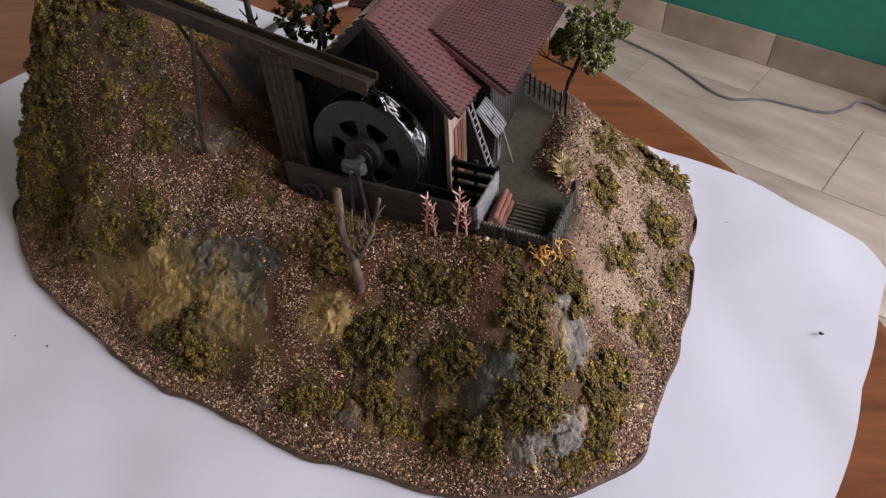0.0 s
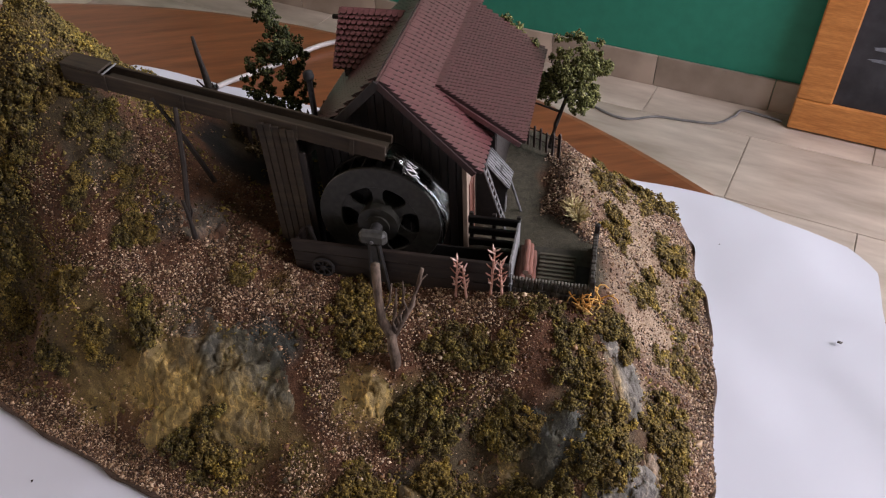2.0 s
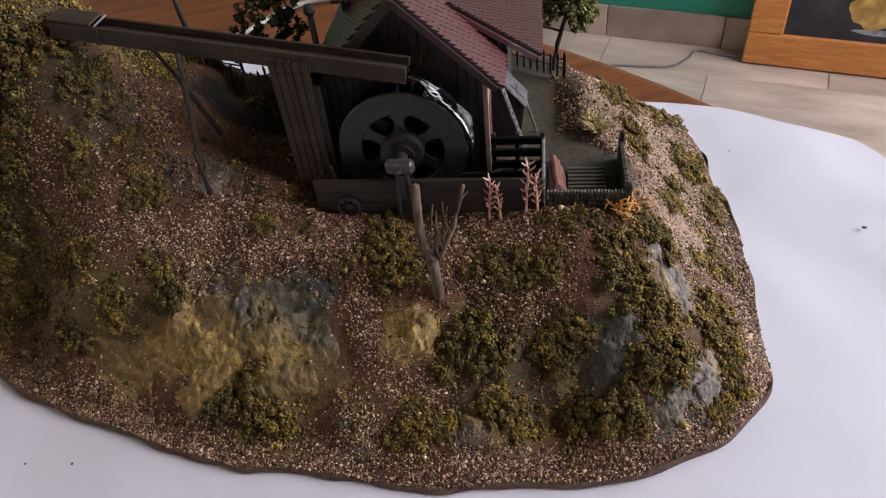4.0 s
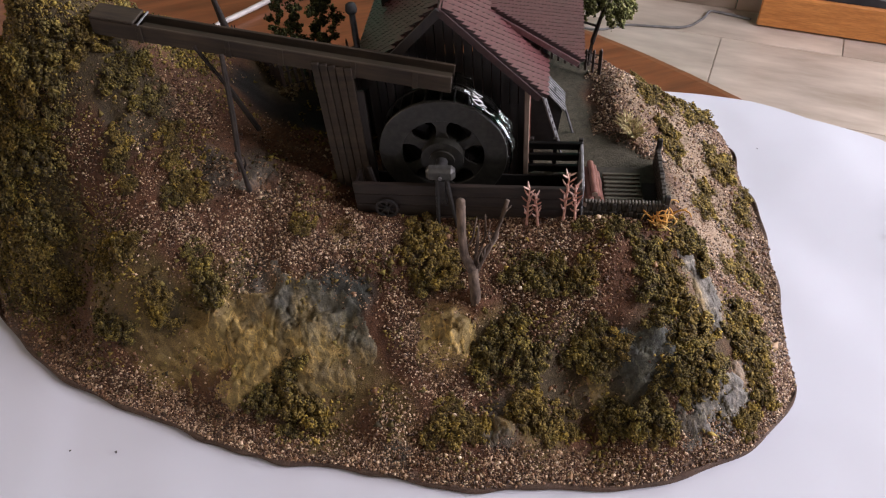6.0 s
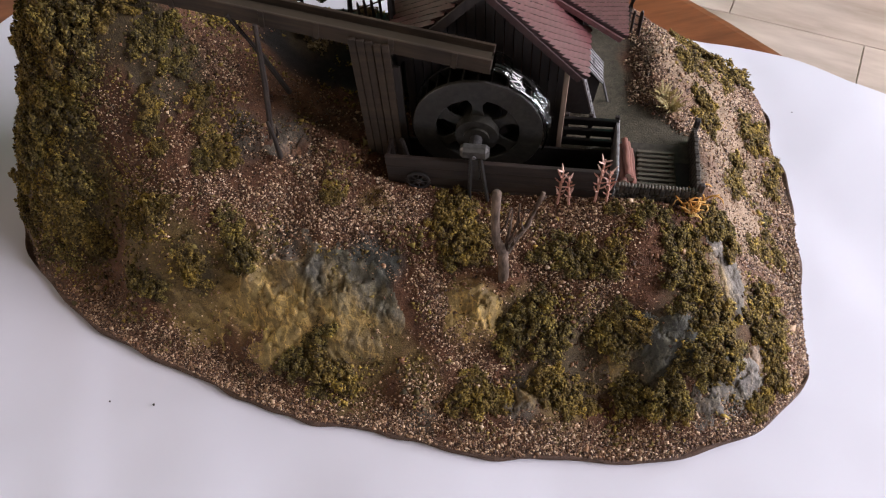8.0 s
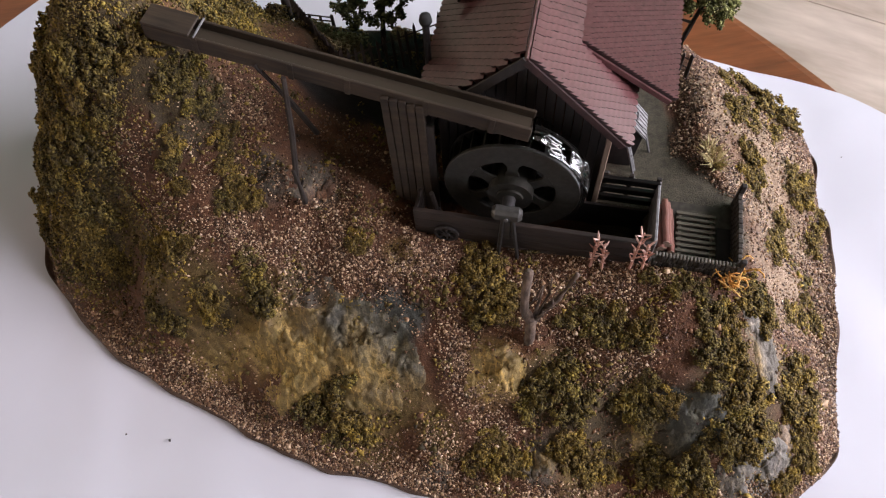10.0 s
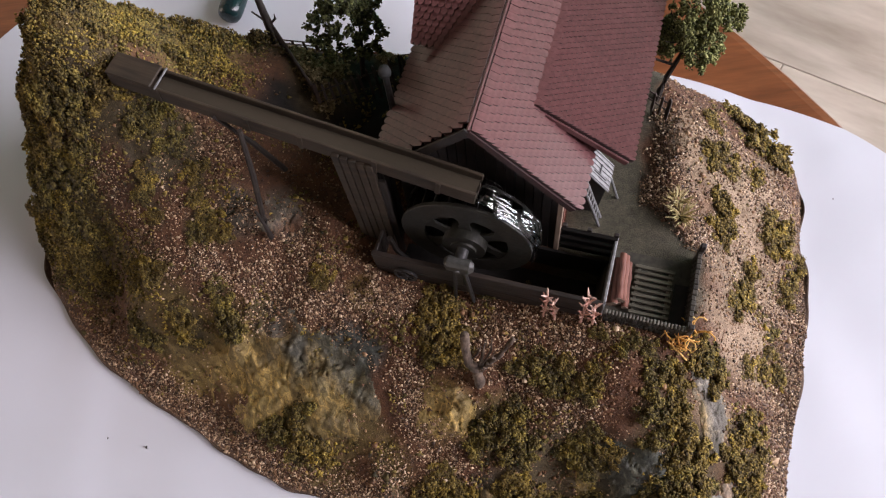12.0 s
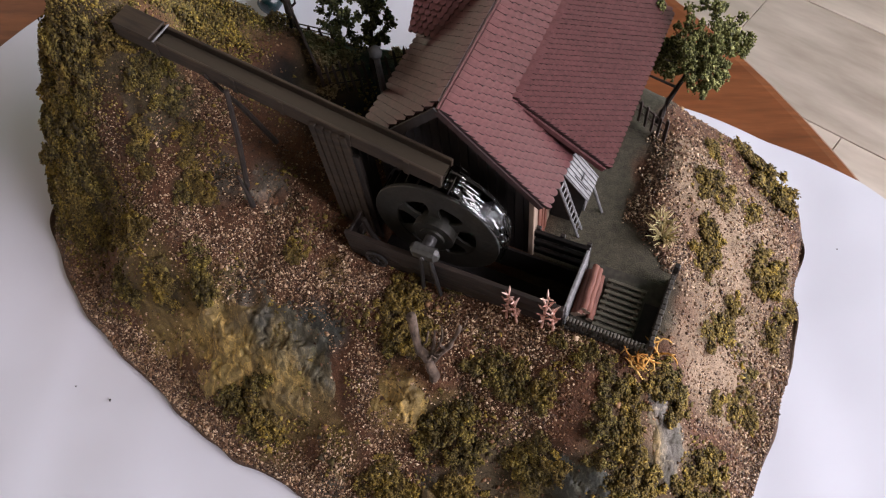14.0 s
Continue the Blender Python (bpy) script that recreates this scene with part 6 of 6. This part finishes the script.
def tuft(name, x, y, n, tall, spread, seed, label, mat, curl=.5):
    rng = random.Random(seed)
    bm = bmesh.new()
    for k in range(n):
        a, r = rng.uniform(0, math.tau), rng.uniform(0, spread * .4)
        p = Vector((r * math.cos(a), r * math.sin(a), -.001))
        a += rng.gauss(0, .6)
        d = Vector((math.cos(a) * rng.uniform(.3, 1.1), math.sin(a) * rng.uniform(.3, 1.1), 1)).normalized()
        l = tall * rng.uniform(.6, 1.1)
        q = p + d * l * .6
        e = q + (d + Vector((math.cos(a), math.sin(a), 0)) * curl + Vector((rng.gauss(0, .3), rng.gauss(0, .3), 0))).normalized() * l * .5
        tube(bm, [tuple(p), tuple(q), tuple(e)], [.00035, .0003, .00015], 4)
    ob = part(name, bm, mat)
    ob.matrix_world = pose(x, y, on_hill(x, y))
    return tagged(ob, label, "plant")


tuft("grass_tuft", .166, .457, 70, .0105, .010, 1, "pale straw-coloured grass tuft on the gravel bank", M_STRAW)
tuft("grass_tuft", .166, .466, 40, .008, .009, 2, "pale straw-coloured grass tuft on the gravel bank", M_STRAW)


def curly_plant(x, y, stems, tall, seed, label):
    """A little thicket of kinked dry stems that fork and curl over."""
    rng = random.Random(seed)
    bm = bmesh.new()
    for k in range(stems):
        a = k * 2.4 + rng.uniform(-.4, .4)
        p, d = Vector((.001 * math.cos(a), .001 * math.sin(a), -.001)), Vector((math.cos(a) * .55, math.sin(a) * .55, 1)).normalized()
        pts, spin = [p], rng.choice((-1, 1)) * rng.uniform(.3, .7)
        for q in range(6):
            p = p + d * tall * .19
            pts.append(p)
            d = (Matrix.Rotation(spin, 3, "Z") @ d + Vector((rng.gauss(0, .28), rng.gauss(0, .28), -.16 * q))).normalized()
        tube(bm, [tuple(v) for v in pts], [.00062, .00060, .00056, .00052, .00046, .00040, .00030], 5)
        tube(bm, [tuple(pts[3]), tuple(pts[3] + Vector((rng.gauss(0, 1), rng.gauss(0, 1), .6)).normalized() * tall * .25)], [.00045, .00025], 5)
    ob = part("orange_plant", bm, M_ORANGE, shade=True)
    ob.matrix_world = pose(x, y, on_hill(x, y))
    return tagged(ob, label, "plant")


curly_plant(.1490, .3830, 11, .0150, 3, "bright orange curly dry plant by the stone basin")
curly_plant(.1575, .3890, 6, .0140, 7, "bright orange curly dry plant by the stone basin")
# ---------------------------------------------------------------- round about the table


def framed_picture():
    """A big still life in an orange wood frame, standing on the floor against the wall."""
    f = thing("framed_picture", ROOM @ pose(-.075, WALL_Y - .062, FLOOR_Z + .003, -4.5, 0, 0), "dark still-life painting in wide orange wooden frame against the wall", "picture")
    W, Hh, b = .78, .60, .088
    for lo, hi in (((0, -.022, 0), (W, 0, b)), ((0, -.022, Hh - b), (W, 0, Hh)), ((0, -.0225, b), (b, 0, Hh - b)), ((W - b, -.0225, b), (W, 0, Hh - b))):
        part("frame_bar", box_mesh(lo, hi, bevel=.004), M_FRAME, f)
    can = part("canvas", box_mesh((b - .004, -.012, b - .004), (W - b + .004, -.006, Hh - b + .004)), M_CANVAS, f, "very dark painted canvas")
    for nm, x, z, rx, rz, mat in (("painted_fruit", .33, .25, .115, .105, M_PAINT_Y), ("painted_fruit", .50, .20, .09, .08, M_PAINT_Y), ("painted_fruit", .28, .17, .05, .05, M_PAINT_Y),
                                  ("brush_mark", .20, .25, .07, .006, M_PAINT_G), ("brush_mark", .18, .22, .05, .004, M_PAINT_G), ("brush_mark", .42, .115, .16, .012, M_PAINT_G)):
        bm = bmesh.new()
        vs = []
        for k in range(26):
            a = k * math.tau / 26
            w = 1 + .12 * math.sin(3 * a + x * 40) + .07 * math.sin(7 * a)
            vs.append(bm.verts.new((x + rx * w * math.cos(a), -.0136 - (.0004 if rx > .08 else 0), z + rz * w * math.sin(a))))
        g = bm.faces.new(vs)
        ex = bmesh.ops.extrude_face_region(bm, geom=[g])
        bmesh.ops.translate(bm, verts=[q for q in ex["geom"] if isinstance(q, bmesh.types.BMVert)], vec=(0, .002, 0))
        bmesh.ops.recalc_face_normals(bm, faces=bm.faces[:])
        part(nm, bm, mat, can)


framed_picture()


def cable(name, pts, r, z, mat, label):
    """A cable lying along the points, smoothed."""
    P = [Vector((*p, z)) if len(p) == 2 else Vector(p) for p in pts]
    out = []
    for i in range(len(P) - 1):
        a, b, c, d = P[max(i - 1, 0)], P[i], P[i + 1], P[min(i + 2, len(P) - 1)]
        for k in range(6):
            t = k / 6
            out.append(.5 * (2 * b + (c - a) * t + (2 * a - 5 * b + 4 * c - d) * t * t + (3 * b - a - 3 * c + d) * t ** 3))
    out.append(P[-1])
    bm = bmesh.new()
    tube(bm, [tuple(p) for p in out], [r] * len(out), 8)
    return tagged(part(name, bm, mat, shade=True), label, "cable")


FLOOR_CABLE = [(.48, 2.16), (.60, 2.03), (.663, 1.935), (.713, 1.844), (.764, 1.798), (.844, 1.795), (.913, 1.762), (.990, 1.731), (1.056, 1.755), (1.091, 1.780), (1.133, 1.744), (1.172, 1.706)]
TABLE_CABLE = [(-.109, .806), (-.095, .817), (-.068, .832), (-.040, .849), (-.018, .868), (.004, .881), (.030, .886), (.052, .880)]
cable("floor_cable", FLOOR_CABLE, .0034, FLOOR_Z + .0045, M_CABLE, "thin grey electric cable lying on the tiled floor")
cable("table_cable", TABLE_CABLE, .0028, .003, M_CABLE_P, "thin pale grey cable lying on the table top")


def tool_handle():
    p = thing("tool_handle", pose(-.1335, .713, .0100, 0, 0, -106), "dark teal tapered plastic tool handle lying on the paper", "tool")
    bm = bmesh.new()
    tube(bm, [(-.040, 0, 0), (-.036, 0, 0), (-.012, 0, 0), (-.006, 0, 0), (-.002, 0, 0), (0, 0, 0)], [.0075, .0086, .0098, .0096, .0085, .0055], 18)
    part("grip", bm, M_TEAL, p, shade=True)
    bm = bmesh.new()
    tube(bm, [(-.098, 0, -.0065), (-.075, 0, -.0045), (-.055, 0, -.002), (-.040, 0, 0)], [.0030, .0042, .0058, .0074], 18)
    part("sleeve", bm, M_IRON, p, shade=True)


tool_handle()
for k, (x, y, r) in enumerate(((-.170, .372, .0010), (.328, .392, .0016), (-.196, .380, .0007), (.292, .495, .0007))):
    v, f = crumbs(np.array([(x, y, .0006)]), [r], np.random.default_rng(k), "ico", .4, .5)
    tagged(new("crumb", bulk_mesh("crumb", v, f, M_SPECK)), "tiny dark crumb lying on the white paper", "crumb", "crumbs on the paper")
